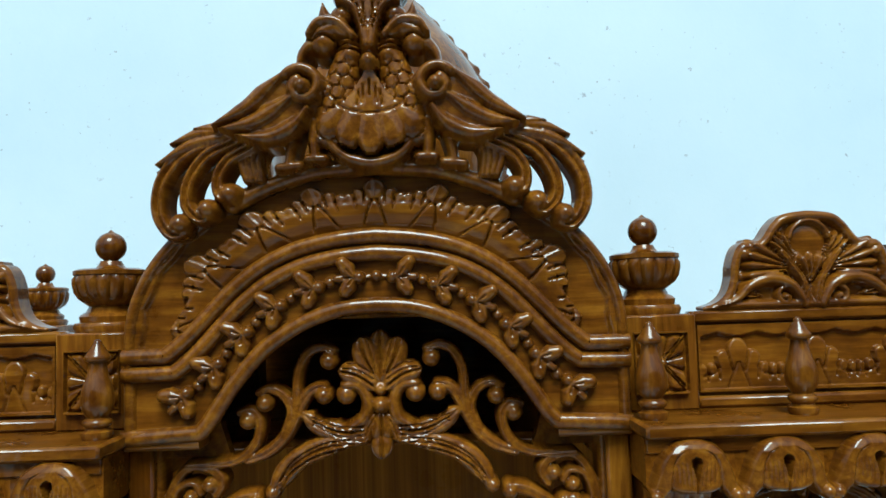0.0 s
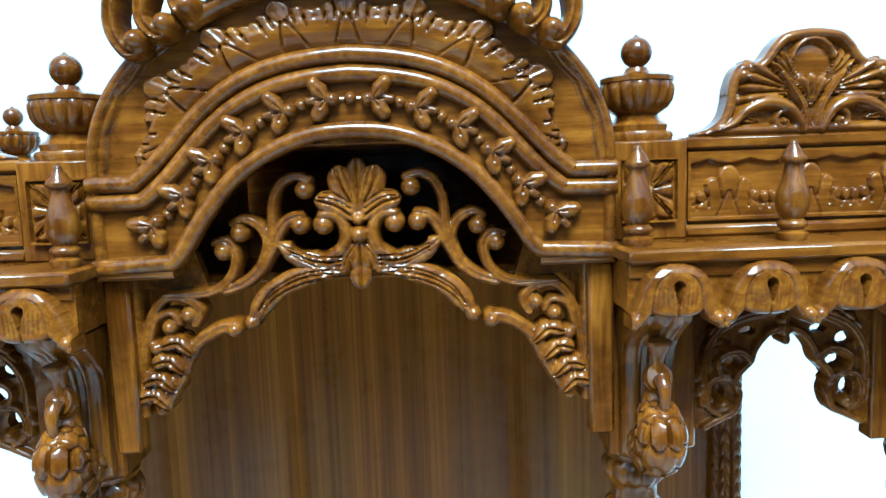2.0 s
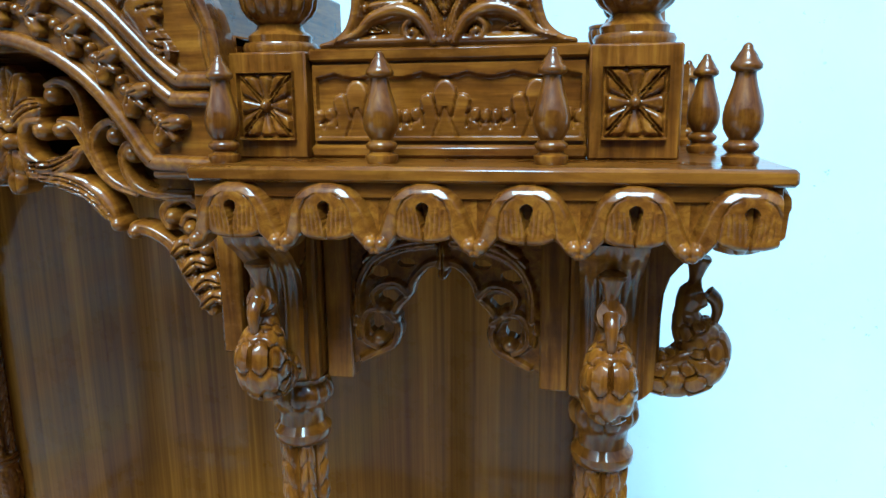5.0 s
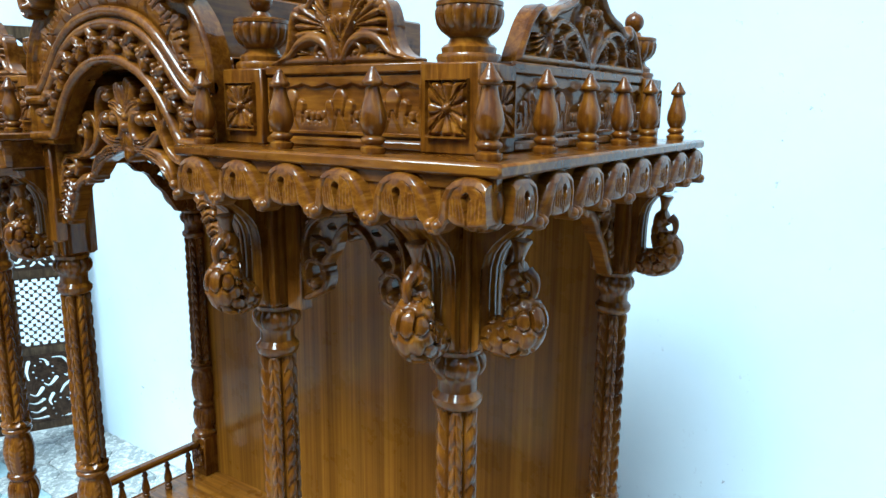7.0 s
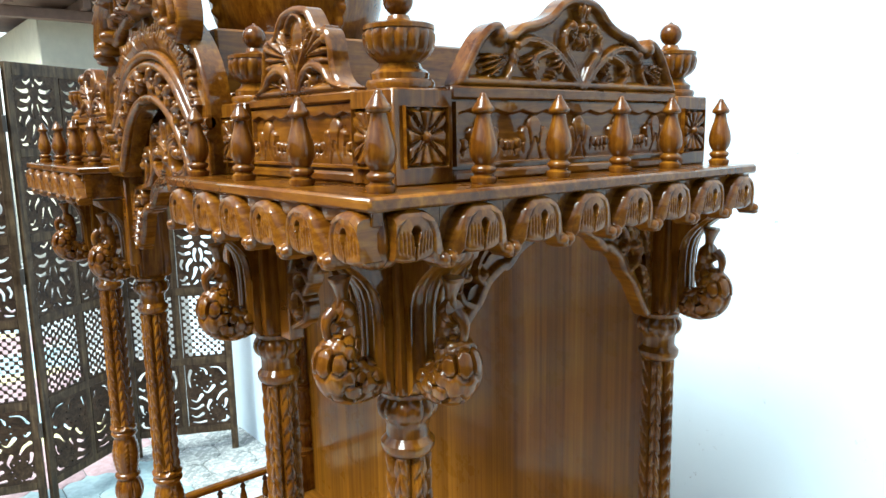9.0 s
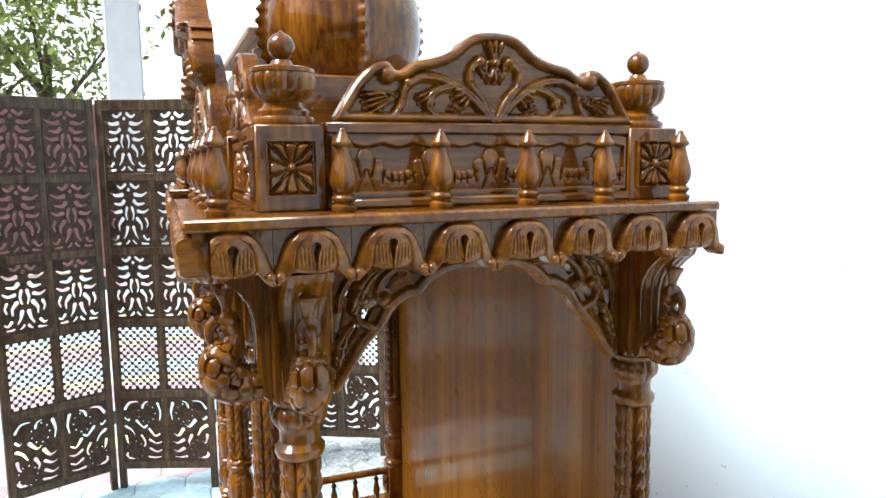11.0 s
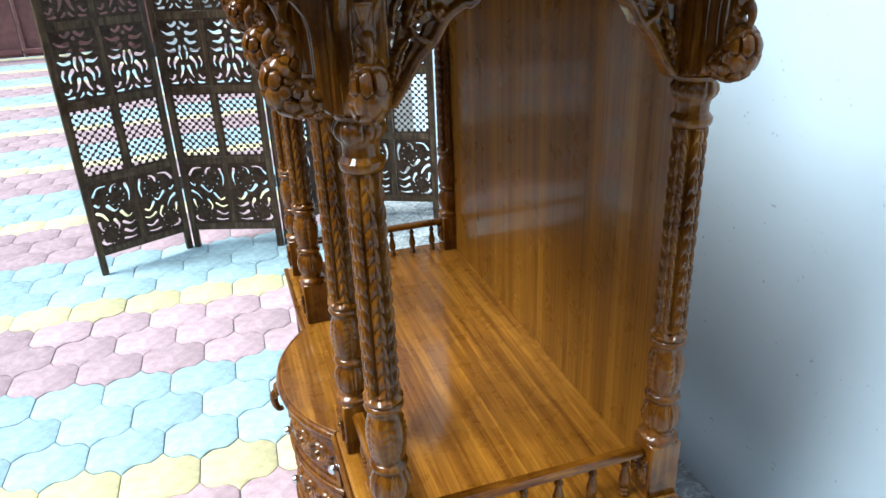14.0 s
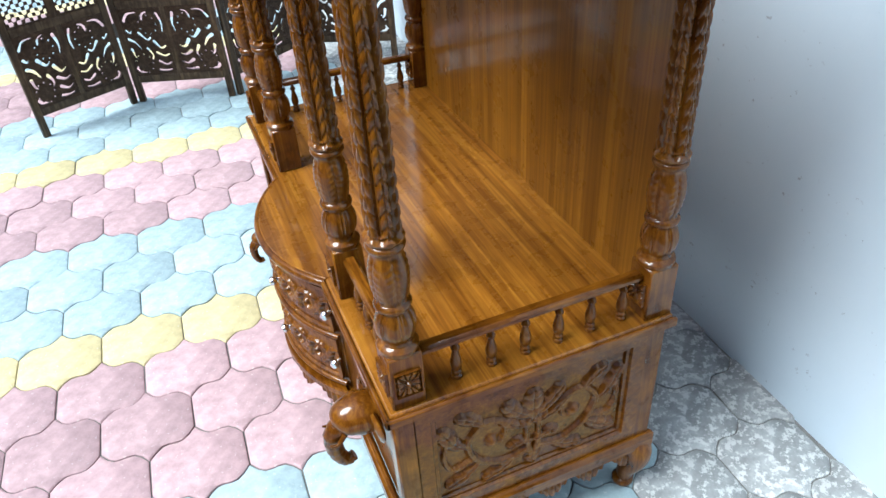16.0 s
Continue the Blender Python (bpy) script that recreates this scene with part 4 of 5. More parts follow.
def bird_crest_geo():
    """Two carved birds back to back with fan tails, above a shell, over the arch. Origin at the arch's crown."""
    c = Carving(-.222, .222, -.085, .168, .0015, True)
    X, Y = c.X, c.Y
    S = lambda P, r0, r1=None, h0=.010, h=.014, rib=0.0: c.stroke(spline(P, 7), r0, r1, h0, h, rib)
    # perch on the rim of the arch
    S([(0, -.006), (.060, -.010), (.110, -.026), (.140, -.042)], .008, .008, .004, .008)
    # tail plumes sweeping out and curling in
    S([(.146, .024), (.182, .010), (.204, -.018), (.208, -.048), (.196, -.070), (.183, -.068)], [.007, .009, .0095, .0085, .008, .007], None, .008, .014, .35)
    S([(.132, .020), (.160, .006), (.177, -.018), (.180, -.042), (.168, -.056), (.158, -.051)], [.007, .008, .0085, .008, .0075, .007], None, .009, .014, .35)
    S([(.116, .014), (.138, .002), (.149, -.016), (.148, -.032), (.138, -.037)], [.007, .008, .008, .0075, .007], None, .010, .014, .35)
    for x, y in ((.186, -.061), (.160, -.047), (.138, -.032)):
        c.disc(x, y, .0115, .011, .016)
    for P in ([(.140, .030), (.156, .033), (.171, .033)], [(.140, .028), (.168, .028), (.194, .018)], [(.140, .024), (.174, .018), (.208, -.002)]):
        S(P, [.007, .0075, .002], None, .012, .010)
        S([(q[0], q[1] - .007) for q in P], [.006, .0065, .002], None, .010, .008)
    # legs and the bell of plumes
    S([(.054, .036), (.056, .018), (.055, .002)], .0085, .006)
    S([(.046, .000), (.062, .000)], .006, .006)
    S([(.074, .026), (.078, .010), (.080, -.004)], .0075, .006)
    S([(.070, -.006), (.090, -.008)], .006, .006)
    for k in range(4):
        S([(.100 + .006 * k, .022), (.110 + .006 * k, .004), (.108 + .005 * k, -.018)], .0055, .0045, .008, .010)
    # scaled breasts
    body = spline([(.040, .030), (.034, .052), (.027, .078), (.021, .104)], 8)
    d, s, t = near(body, X, Y)
    r = np.interp(t, [0, .3, .7, 1], [.022, .023, .018, .013])
    H = .012 + .016 * np.clip(1 - (d / r) ** 2, 0, 1) ** .5
    row, ds = t * 6.5, []
    for k in (-1, 0, 1, 2):
        rr = np.floor(row) + k
        u = np.mod(s / .0125 + .5 * np.mod(rr, 2), 1) - .5
        ds += [np.hypot(u * .0125, (row - rr) * .0122), np.hypot((1 - np.abs(u)) * .0125, (row - rr) * .0122)]
    ds = np.sort(np.array(ds), 0)
    c.lay(r - d, H - .0030 * (1 - np.clip((ds[1] - ds[0]) / .0024, 0, 1)))
    # neck, brow and head
    S([(.019, .102), (.020, .116), (.032, .129), (.046, .124)], [.0105, .010, .011, .012], None, .014, .016)
    for v in (.106, .111, .116):
        c.groove([(.010, v), (.031, v + .002)], .0012, .005)
    c.disc(.046, .116, .0145, .017, .012)
    c.groove(spline([(.034, .118), (.044, .122), (.055, .116)], 4), .0012, .004)
    S([(.016, .120), (.030, .134), (.048, .134), (.058, .122)], [.004, .005, .005, .003], None, .026, .007)
    S([(.058, .112), (.065, .103), (.069, .088)], [.008, .006, .003], None, .014, .014)
    c.disc(.026, .144, .0125, .012, .014)
    S([(.036, .138), (.043, .144), (.0445, .157)], [.010, .007, .001], None, .012, .012)
    S([(.002, .112), (.006, .134), (.016, .152), (.030, .158)], [.006, .006, .005, .003], None, .020, .010)
    # folded wings
    wing = [(.046, .064), (.050, .046), (.060, .032), (.076, .021), (.096, .0155), (.118, .020), (.146, .033), (.128, .044), (.112, .056), (.098, .074), (.084, .085), (.068, .087), (.053, .079)]
    big = lambda P: [(.060 + (x - .060) * 1.09, .060 + (y - .060) * 1.10) for x, y in P]
    Fw = c.inside([tuple(q) for q in spline(big(wing), 5, True)])
    c.lay(Fw, .018 + .012 * np.clip(Fw / .014, 0, 1) ** .6)
    for P, q in (([(.080, .079), (.096, .066), (.114, .050), (.142, .0345)], .0100), ([(.074, .058), (.090, .047), (.110, .036), (.136, .031)], .0105), ([(.060, .048), (.072, .033), (.094, .023), (.122, .025)], .0100)):
        S(big(P), [.004, q, q * .85, .002], None, .022, .013)
    c.stroke(spiral(.064, .069, .0190, .0080, 40, 1.05, 28), .0062, .0055, .026, .011)
    c.disc(.064, .068, .0088, .028, .015)
    # shell between the birds
    U = spline([(.0415, .036), (.040, .016), (.026, .002), (.010, -.004), (0, -.005)], 6)
    c.stroke(U, .0065, .0075, .012, .012)
    c.lay(np.minimum(.040 - np.hypot(X, (Y - .034) * 1.05), .034 - Y), .012 + 0 * X)
    q, ang = np.hypot(X, Y - .098), np.degrees(np.arctan2(X, .098 - Y))
    lobe = np.abs(np.mod(ang / 16.4 + .5, 1) * 2 - 1)
    rim = .0945 - .00030 * ang - .0070 * lobe ** 3
    half = np.interp(q, [0, .02, .05, .072, .095], [14, 19, 27, 38, 41])
    Fs = np.minimum(rim - q, np.radians(half - ang) * np.maximum(q, .004))
    Hs = .027 + .002 * np.clip(1 - (ang / (half + 6)) ** 2, 0, 1) + np.clip((q - .054) / .006, 0, 1) * .0012 * (1 - 1.8 * lobe ** 3) - .002 * np.clip((q - rim + .006) / .006, 0, 1) ** 2
    c.lay(Fs, Hs)
    c.groove([tuple((.056 * math.sin(k), .098 - .056 * math.cos(k))) for k in np.linspace(0, .56, 10)], .0009, .0020)
    for x, v0, v1 in ((.0, .074, .060), (.007, .070, .052), (.0125, .064, .050)):
        c.groove([(x * .8, v0), (x, v1)], .0008, .003)
    c.leaf([(.036, .030), (.043, .029), (.050, .040)], .008, .018, .010, 1, .05, .3)
    c.disc(0, .092, .0085, .026, .015)
    # leaf at the top
    c.stroke([(0, .108), (0, .130), (0, .158)], [.010, .013, .018], None, .010, .014)
    for x in (.004, .009):
        c.groove([(x * .5, .128), (x * 1.3, .156)], .0008, .004)
    c.H = .006 + (c.H - .006) * 1.35
    return c.geo(-.012)


def dome_geo():
    """The ribbed dome; origin at its springing."""
    prof = [(0, .128), (.012, .138), (.05, .156), (.10, .166), (.15, .163), (.20, .150), (.25, .125), (.29, .096), (.33, .064), (.36, .040), (.38, .026)]
    P = spline(prof, 8)
    rib = lambda a, z, r: r * (1 + (.085 + .03 * math.sin(z * 260)) * max(0.0, 1 - abs(((a * 4 / math.pi + 1) % 2) - 1) / .10))
    return Geo().lathe([tuple(q) for q in P], 160, rib)


def panel_side_geo(half=.225, h=.300):
    """The big carved side panel of the base: a framed field with leaf scrolls round a middle flower."""
    c = Carving(-half, half, 0, h, .0024, True)
    X, Y = c.X, c.Y
    c.lay(.2 + 0 * X, .002 + 0 * X)
    edge = np.minimum(np.minimum(half - X, h - Y), Y)
    c.H = np.where(edge < .030, .014, np.where(edge < .040, .008, c.H))
    S = lambda P, r0, r1: c.stroke(spline(P, 7), r0, r1, .002, .010, .3)
    S([(0, .060), (.012, .110), (.010, .170)], .007, .006)
    S([(.008, .090), (.060, .080), (.110, .110), (.130, .165), (.100, .205), (.060, .190), (.062, .150), (.090, .146)], .008, .005)
    c.disc(.084, .152, .012, .003, .012)
    S([(.120, .120), (.160, .110), (.176, .150), (.168, .200)], .006, .004)
    for P, w in (([(0, .170), (0, .205), (0, .248)], .024), ([(.006, .180), (.034, .205), (.060, .236)], .020), ([(.004, .160), (.036, .170), (.066, .196)], .014), ([(.040, .082), (.070, .060), (.105, .052)], .018),
                 ([(.110, .110), (.140, .080), (.178, .066)], .018), ([(.130, .160), (.156, .180), (.180, .232)], .018), ([(.100, .205), (.120, .226), (.150, .246)], .016), ([(.0, .110), (.030, .120), (.052, .110)], .014), ([(0, .085), (0, .068), (0, .046)], .020)):
        c.leaf(P, w, .003, .009, 3, .18, .4)
    return c.geo(-.002, rear=False)


def drawer_carving(length, h):
    c = Carving(-length / 2, length / 2, 0, h, .0024, True)
    c.lay(.2 + 0 * c.X, .003 + 0 * c.X)
    edge = np.minimum(np.minimum(length / 2 - c.X, h - c.Y), c.Y)
    c.H = np.where(edge < .010, .009, c.H)
    m = h / 2
    for k in range(4):
        x = .035 + k * .070
        c.stroke(spiral(x, m, h * .26, .004, 180, -1.2, 26), .006, .004, .003, .009)
        c.leaf([(x + .012, m - h * .22), (x + .034, m), (x + .052, m + h * .22)], .014, .003, .010, 4, .35)
        c.leaf([(x + .014, m + h * .25), (x + .030, m + h * .1), (x + .040, m - h * .25)], .010, .003, .009, 4, .35)
    return c.geo(-.002, rear=False)


ARC_R, ARC_CY, ARC_HALF = .362, .318, radians(42.5)


def bend(g, r):
    """Wraps (u, v, w) of a carving round the bow front."""
    o = Geo()
    o.v = [((r + w) * math.sin(u / r), ARC_CY - (r + w) * math.cos(u / r), v) for u, v, w in g.v]
    o.f = list(g.f)
    return o


def bow_board(r, z0, z1, y_back=.08, n=40, lip=.004):
    """A flat board with a bowed front edge."""
    a = [ARC_HALF * (2 * k / n - 1) for k in range(n + 1)]
    ring = lambda q: [(q * math.sin(t), ARC_CY - q * math.cos(t)) for t in a] + [(q * math.sin(ARC_HALF), y_back), (-q * math.sin(ARC_HALF), y_back)]
    loops = [(ring(r - lip), z0), (ring(r), z0 + lip), (ring(r), z1 - lip), (ring(r - lip), z1)]
    m = n + 3
    g = Geo()
    v = [(*q, z) for L, z in loops for q in L]
    f = [tuple(reversed(range(m))), tuple(range(3 * m, 4 * m))] + [(i * m + k, i * m + (k + 1) % m, (i + 1) * m + (k + 1) % m, (i + 1) * m + k) for i in range(3) for k in range(m)]
    return g.add(v, f)


def elephant_geo():
    """A carved elephant's head looking out of the front: (x, -y out, z), one mesh."""
    g = Geo()
    P = spline([(0, .00, .0), (0, -.030, .004), (0, -.055, .002), (0, -.072, -.012)], 6)
    g.tube([tuple(q) for q in P], list(np.interp(np.linspace(0, 1, len(P)), [0, .4, .8, 1], [.036, .040, .034, .020])), 18)
    T = spline([(0, -.066, -.006), (0, -.086, -.024), (0, -.090, -.056), (0, -.084, -.086), (0, -.072, -.102), (0, -.058, -.098)], 6)
    g.tube([tuple(q) for q in T], list(np.linspace(.020, .010, len(T))), 14, 1.0, lambda a, t, r: r * (1 + .05 * math.sin(t * 60)))
    for s in (-1, 1):
        E = spline([(s * .030, -.020, .024), (s * .050, -.016, .004), (s * .044, -.014, -.030)], 5)
        g.tube([tuple(q) for q in E], list(np.interp(np.linspace(0, 1, len(E)), [0, .5, 1], [.012, .022, .008])), 12, .35)
        K = spline([(s * .018, -.070, -.016), (s * .024, -.086, -.030), (s * .024, -.100, -.026)], 4)
        g.tube([tuple(q) for q in K], list(np.linspace(.006, .002, len(K))), 8)
    return g


def leg_geo():
    """A short bowed leg with a scrolled foot; origin at the floor under its upper end."""
    P = spline([(0, 0, .150), (-.014, -.014, .120), (-.016, -.016, .085), (-.004, -.004, .045), (-.004, -.004, .020), (-.012, -.012, .010)], 6)
    g = Geo().tube([tuple(q) for q in P], list(np.interp(np.linspace(0, 1, len(P)), [0, .25, .6, .85, 1], [.036, .036, .022, .018, .016])), 16)
    g.lathe([(0, .020), (.006, .026), (.014, .026), (.020, .018)], 16)
    return g


def apron_geo(half, n):
    c = Carving(-half, half, -.050, 0, .0022)
    X, Y = c.X, c.Y
    step = 2 * half / n
    u = np.mod(X + half, step) - step / 2
    low = -.026 - .018 * np.cos(u / step * 2 * np.pi)
    c.lay(Y - low, .006 + .006 * np.abs(np.cos(u / step * 6 * np.pi)) * np.clip((-.008 - Y) / .01, 0, 1))
    return c.geo(-.010)


def build_temple():
    T = thing("home_temple", "varnished teak home temple with carved arch, peacock columns and bow-fronted drawers", "temple")

    def p(name, geo, mat=TEAK, label="", m=None, parent=None, angle=38):
        return part(name, geo, mat, parent or T, label, m, angle)

    # ---- upper slabs, fringes, boxes, urns, balusters
    fr = fringe_geo().mesh("fringe_leaf", TEAK, 50)
    fr_end = fringe_geo(.0220).mesh("fringe_leaf", TEAK, 50)
    bal = baluster_geo().mesh("baluster", TEAK, 60)
    pots = {k: g.mesh(k, TEAK, 50) for k, g in pot_geo(None).items()}
    ros = rosette_geo().mesh("rosette", TEAK, 50)
    frz = frieze_geo(.130, 3).mesh("frieze", TEAK_H, 50)
    frz_s = frieze_geo(.212, 5).mesh("frieze_side", TEAK_H, 50)
    crest = crest_front_geo().mesh("crest", TEAK_H, 50)
    crest_s = crest_side_geo().mesh("crest_side", TEAK_H, 50)
    fret_f = fret_front_geo().mesh("fret_bracket", TEAK, 50)
    fret_s = fret_side_geo().mesh("fret_arch_side", TEAK, 50)
    pea = peacock_geo().mesh("peacock", TEAK, 50)
    cor = corbel_geo().mesh("corbel", TEAK, 50)
    cols = column_meshes()
    block = fluted_post_geo().mesh("capital_block", TEAK)
    post_cube = Geo().box(-.032, .032, -.032, .032, .466, .589, .003).mesh("post_foot", TEAK)
    small = rosette_geo(.024).mesh("post_rosette", TEAK, 50)
    mini = baluster_geo(.092, .0112).mesh("rail_baluster", TEAK, 60)

    for s in (-1, 1):
        X = lambda x0, x1: (x0, x1) if s > 0 else (-x1, -x0)
        side = "right" if s > 0 else "left"
        p("top_board", Geo().box(*X(.256, .767), -.039, .658, 1.506, 1.520, .003), TEAK_H)
        p("cornice_backing", Geo().box(*X(.262, .744), -.018, .644, 1.455, 1.506, .002), TEAK_H)
        fringe = p("fringe", Geo().box(*X(.258, .758), -.030, -.018, 1.492, 1.506, .001), TEAK_H, "leaf fringe under the top board")
        for k in range(5):
            p("fringe_leaf", fr, m=facing("front", s * (.3000 + .0866 * k), -.026, 1.506), parent=fringe)
        p("fringe_leaf", fr_end, m=facing("front", s * .733, -.026, 1.506) @ Matrix.Diagonal((s, 1, 1, 1)), parent=fringe)
        p("fringe_leaf", fr_end, m=facing(side, s * .750, .010, 1.506) @ Matrix.Diagonal((-s, 1, 1, 1)), parent=fringe)
        for k in range(1, 8):
            p("fringe_leaf", fr, m=facing(side, s * .750, .010 + .0875 * k, 1.506), parent=fringe)
        hood = lambda a, z, r: r * (1 - .16 * abs(math.cos(5 * a)) ** 8) if z < -.012 else r
        p("fringe_corner", Geo().lathe([(-.058, .008), (-.055, .018), (-.047, .026), (-.034, .0295), (-.020, .0290), (-.008, .024), (0, .016)], 64, hood), m=Matrix.Translation((s * .730, -.010, 1.506)), parent=fringe)
        # balusters along the edge
        for x, y in [(.275, 0), (.427, 0), (.577, 0), (.730, 0), (.722, .141), (.722, .263), (.721, .384), (.721, .499), (.727, .619)]:
            p("baluster", bal, m=Matrix.Translation((s * x, y, 1.520)))
        # boxes with urns
        for x, y in ((.300, .086), (.648, .087), (.648, .604)):
            box = p("corner_box", Geo().box(s * x - .0405, s * x + .0405, y - .0405, y + .0405, 1.520, 1.622, .002))
            p("rosette", ros, m=facing("front", s * x, y - .0405, 1.571), parent=box)
            if x > .4:
                p("rosette", ros, m=facing(side, s * (x + .0405), y, 1.571), parent=box)
            urn = p("urn", pots["bowl"], m=Matrix.Translation((s * x, y, 1.622)))
            p("foot", pots["foot"], parent=urn)
            p("ball", pots["ball"], parent=urn)
        # front frieze and crest
        f = p("frieze_board", Geo().box(s * .4745 - .134, s * .4745 + .134, .060, .080, 1.520, 1.624, .002), TEAK_H)
        p("frieze", frz, m=facing("front", s * .4745, .060, 1.537), parent=f, label="carved leaf frieze")
        p("moulding", Geo().box(s * .4745 - .134, s * .4745 + .134, .050, .060, 1.520, 1.533, .004), TEAK_H, parent=f)
        p("moulding", Geo().box(s * .4745 - .134, s * .4745 + .134, .052, .060, 1.6115, 1.6245, .003), TEAK_H, parent=f)
        p("crest", crest, m=facing("front", s * .4745, .066, 1.6245), label="shaped crest carved with acanthus scrolls")
        # side frieze and crest
        f = p("frieze_board", Geo().box(*X(.655, .676), .130, .568, 1.520, 1.626, .002), TEAK_Y)
        p("frieze", frz_s, m=facing(side, s * .676, .349, 1.537), parent=f, label="carved leaf frieze")
        p("moulding", Geo().box(*X(.676, .686), .130, .568, 1.520, 1.533, .004), TEAK_Y, parent=f)
        p("moulding", Geo().box(*X(.676, .684), .130, .568, 1.6115, 1.6265, .003), TEAK_Y, parent=f)
        p("crest", crest_s, m=facing(side, s * .668, .357, 1.6265) @ Matrix.Diagonal((.975, .94, 1, 1)), label="wide shaped crest carved with scrolls")
        # columns
        for x, y in ((.298, .095), (.633, .095), (.633, .620)):
            col = p("column", cols["shaft"], m=Matrix.Translation((s * x, y, .600)), label="column shaft carved with leaf chains")
            p("base", cols["base"], parent=col)
            p("capital", cols["capital"], parent=col)
            p("post_foot", post_cube, m=Matrix.Translation((s * x, y, 0)))
            p("capital_block", block, m=Matrix.Translation((s * x, y, 0)))
            p("post_rosette", small, m=facing("front", s * x, y - .032, .528))
            if x > .4 and y < .3:
                p("post_rosette", small, m=facing(side, s * (x + .032), y, .528))
            spots = []
            if y < .3:
                spots.append(Matrix.Translation((s * x, y - .040, 1.282)) @ pose(0, 0, 0, 0, 0, -90))
            if x > .4:
                spots.append(Matrix.Translation((s * (x + .040), y, 1.282)) @ pose(0, 0, 0, 0, 0, 0 if s > 0 else 180))
            for m in spots:
                b = p("peacock_bracket", cor, m=m)
                p("peacock", pea, parent=b, label="carved peacock")
        # pierced brackets
        for x0, x1 in ((.335, .365), (.566, .596)):
            p("bracket_board", Geo().box(*X(x0, x1), .083, .107, 1.277, 1.455, .002))
        p("fret_bracket", fret_f, m=facing("front", s * .4655, .095, 1.452), label="pierced scroll bracket between the columns")
        p("fret_arch", fret_s, m=facing(side, s * .634, .3575, 1.450), label="pierced scalloped arch of the side")
        # rails
        rail = p("side_rail", Geo().box(s * .634 - .014, s * .634 + .014, .127, .588, .556, .575, .006), TEAK_Y)
        for k in range(6):
            p("rail_baluster", mini, m=Matrix.Translation((s * .634, .198 + .071 * k, .466)), parent=rail)
        rail = p("front_rail", Geo().box(s * .4655 - .1355, s * .4655 + .1355, .081, .109, .556, .575, .006), TEAK_H)
        for k in range(4):
            p("rail_baluster", mini, m=Matrix.Translation((s * .4655 + (k - 1.5) * .062, .095, .466)), parent=rail)

    # ---- middle: arch, garland, scrollwork, birds, dome
    A = facing("front", 0, .040, 1.500)
    p("arch_board", arch_geo(), TEAK_H, "arched front carved with a band of leaves", A, angle=50)
    mid = spline(ARCH_MID, 6)
    lower = [(q[0] * .958, q[1] - .0185 + .001 * k / len(mid)) for k, q in enumerate(mid)]
    p("moulding", sweep2d([(-.262, .096)] + both(mid) + [(.262, .096)], .0085, .012), m=A, label="rounded arch moulding")
    p("moulding", sweep2d([(-.262, .0775)] + both(lower) + [(.262, .0775)], .0085, .012), m=A, label="rounded arch moulding")
    p("moulding", sweep2d([(-.262, .0135)] + both([(q[0], q[1]) for q in spline(ARCH_IN, 6)]) + [(.262, .0135)], .0085, .013, 12), m=A, label="rounded arch moulding")
    gar = spline([(0, .1725), (.035, .170), (.070, .160), (.105, .143), (.135, .120), (.160, .093), (.182, .068), (.200, .053), (.216, .043)], 8)
    run = np.concatenate([[0], np.cumsum(np.hypot(*(gar[1:] - gar[:-1]).T))])
    garland = p("garland", sweep2d(both(gar), .0022, .010, 8), m=A, label="carved garland of blossoms and beads")
    bead = Geo().lathe([(0.002, .0062), (.006, .0062), (.0095, .0045), (.0115, .001)], 12).mesh("bead", TEAK, 60)
    blo = blossom_geo().mesh("blossom", TEAK, 55)
    at = lambda q: (np.interp(q * run[-1], run, gar[:, 0]), np.interp(q * run[-1], run, gar[:, 1]))
    p("bead", bead, m=Matrix.Translation((0, .1725, .008)), parent=garland)
    for s in (-1, 1):
        for k in range(6):
            x, y = at((k + .62) / 6.0)
            p("blossom", blo, m=Matrix.Translation((s * x, y, .008)) @ Matrix.Diagonal((1.02 * s, 1.02, 1.15, 1)) @ pose(0, 0, 0, 0, 0, -(2 + 9.5 * k)), parent=garland)
            for q in (.14,) if k else ():
                x, y = at((k + q - .02) / 6.0)
                p("bead", bead, m=Matrix.Translation((s * x, y, .007)), parent=garland)
    p("fret_arch", fret_arch_geo(), TEAK, "pierced scrollwork hanging in the arch", facing("front", 0, .070, 1.500), angle=50)
    p("bird_crest", bird_crest_geo(), TEAK, "pair of carved birds with fan tails and a shell", facing("front", 0, .030, 1.7935) @ Matrix.Diagonal((1.055, 1.04, 1, 1)), angle=50)
    flute = lambda a, z, r: r * (.94 + .08 * abs(math.sin(8 * a)) ** .6) if .012 < z < .075 else r
    p("finial", Geo().lathe([(0, .014), (.004, .022), (.010, .024), (.016, .032), (.028, .040), (.045, .043), (.060, .040), (.074, .030), (.080, .022), (.086, .026), (.092, .024), (.098, .014), (.120, .012), (.140, .004)], 64, flute), TEAK, "fluted pot finial", Matrix.Translation((0, .036, 1.945)), angle=50)
    for s in (-1, 1):
        p("arch_post", Geo().box(*((.236, .262) if s > 0 else (-.262, -.236)), .040, .062, 1.315, 1.500, .003))
        p("vault_side", Geo().box(*((.245, .262) if s > 0 else (-.262, -.245)), .062, .600, 1.455, 1.640, .003), TEAK_Y)
    p("roof_box", Geo().box(-.190, .190, .075, .610, 1.640, 1.742, .004), TEAK_Y, "plain box that carries the dome")
    p("ceiling_board", Geo().box(-.262, .262, .062, .634, 1.628, 1.640, .002), TEAK_Y)
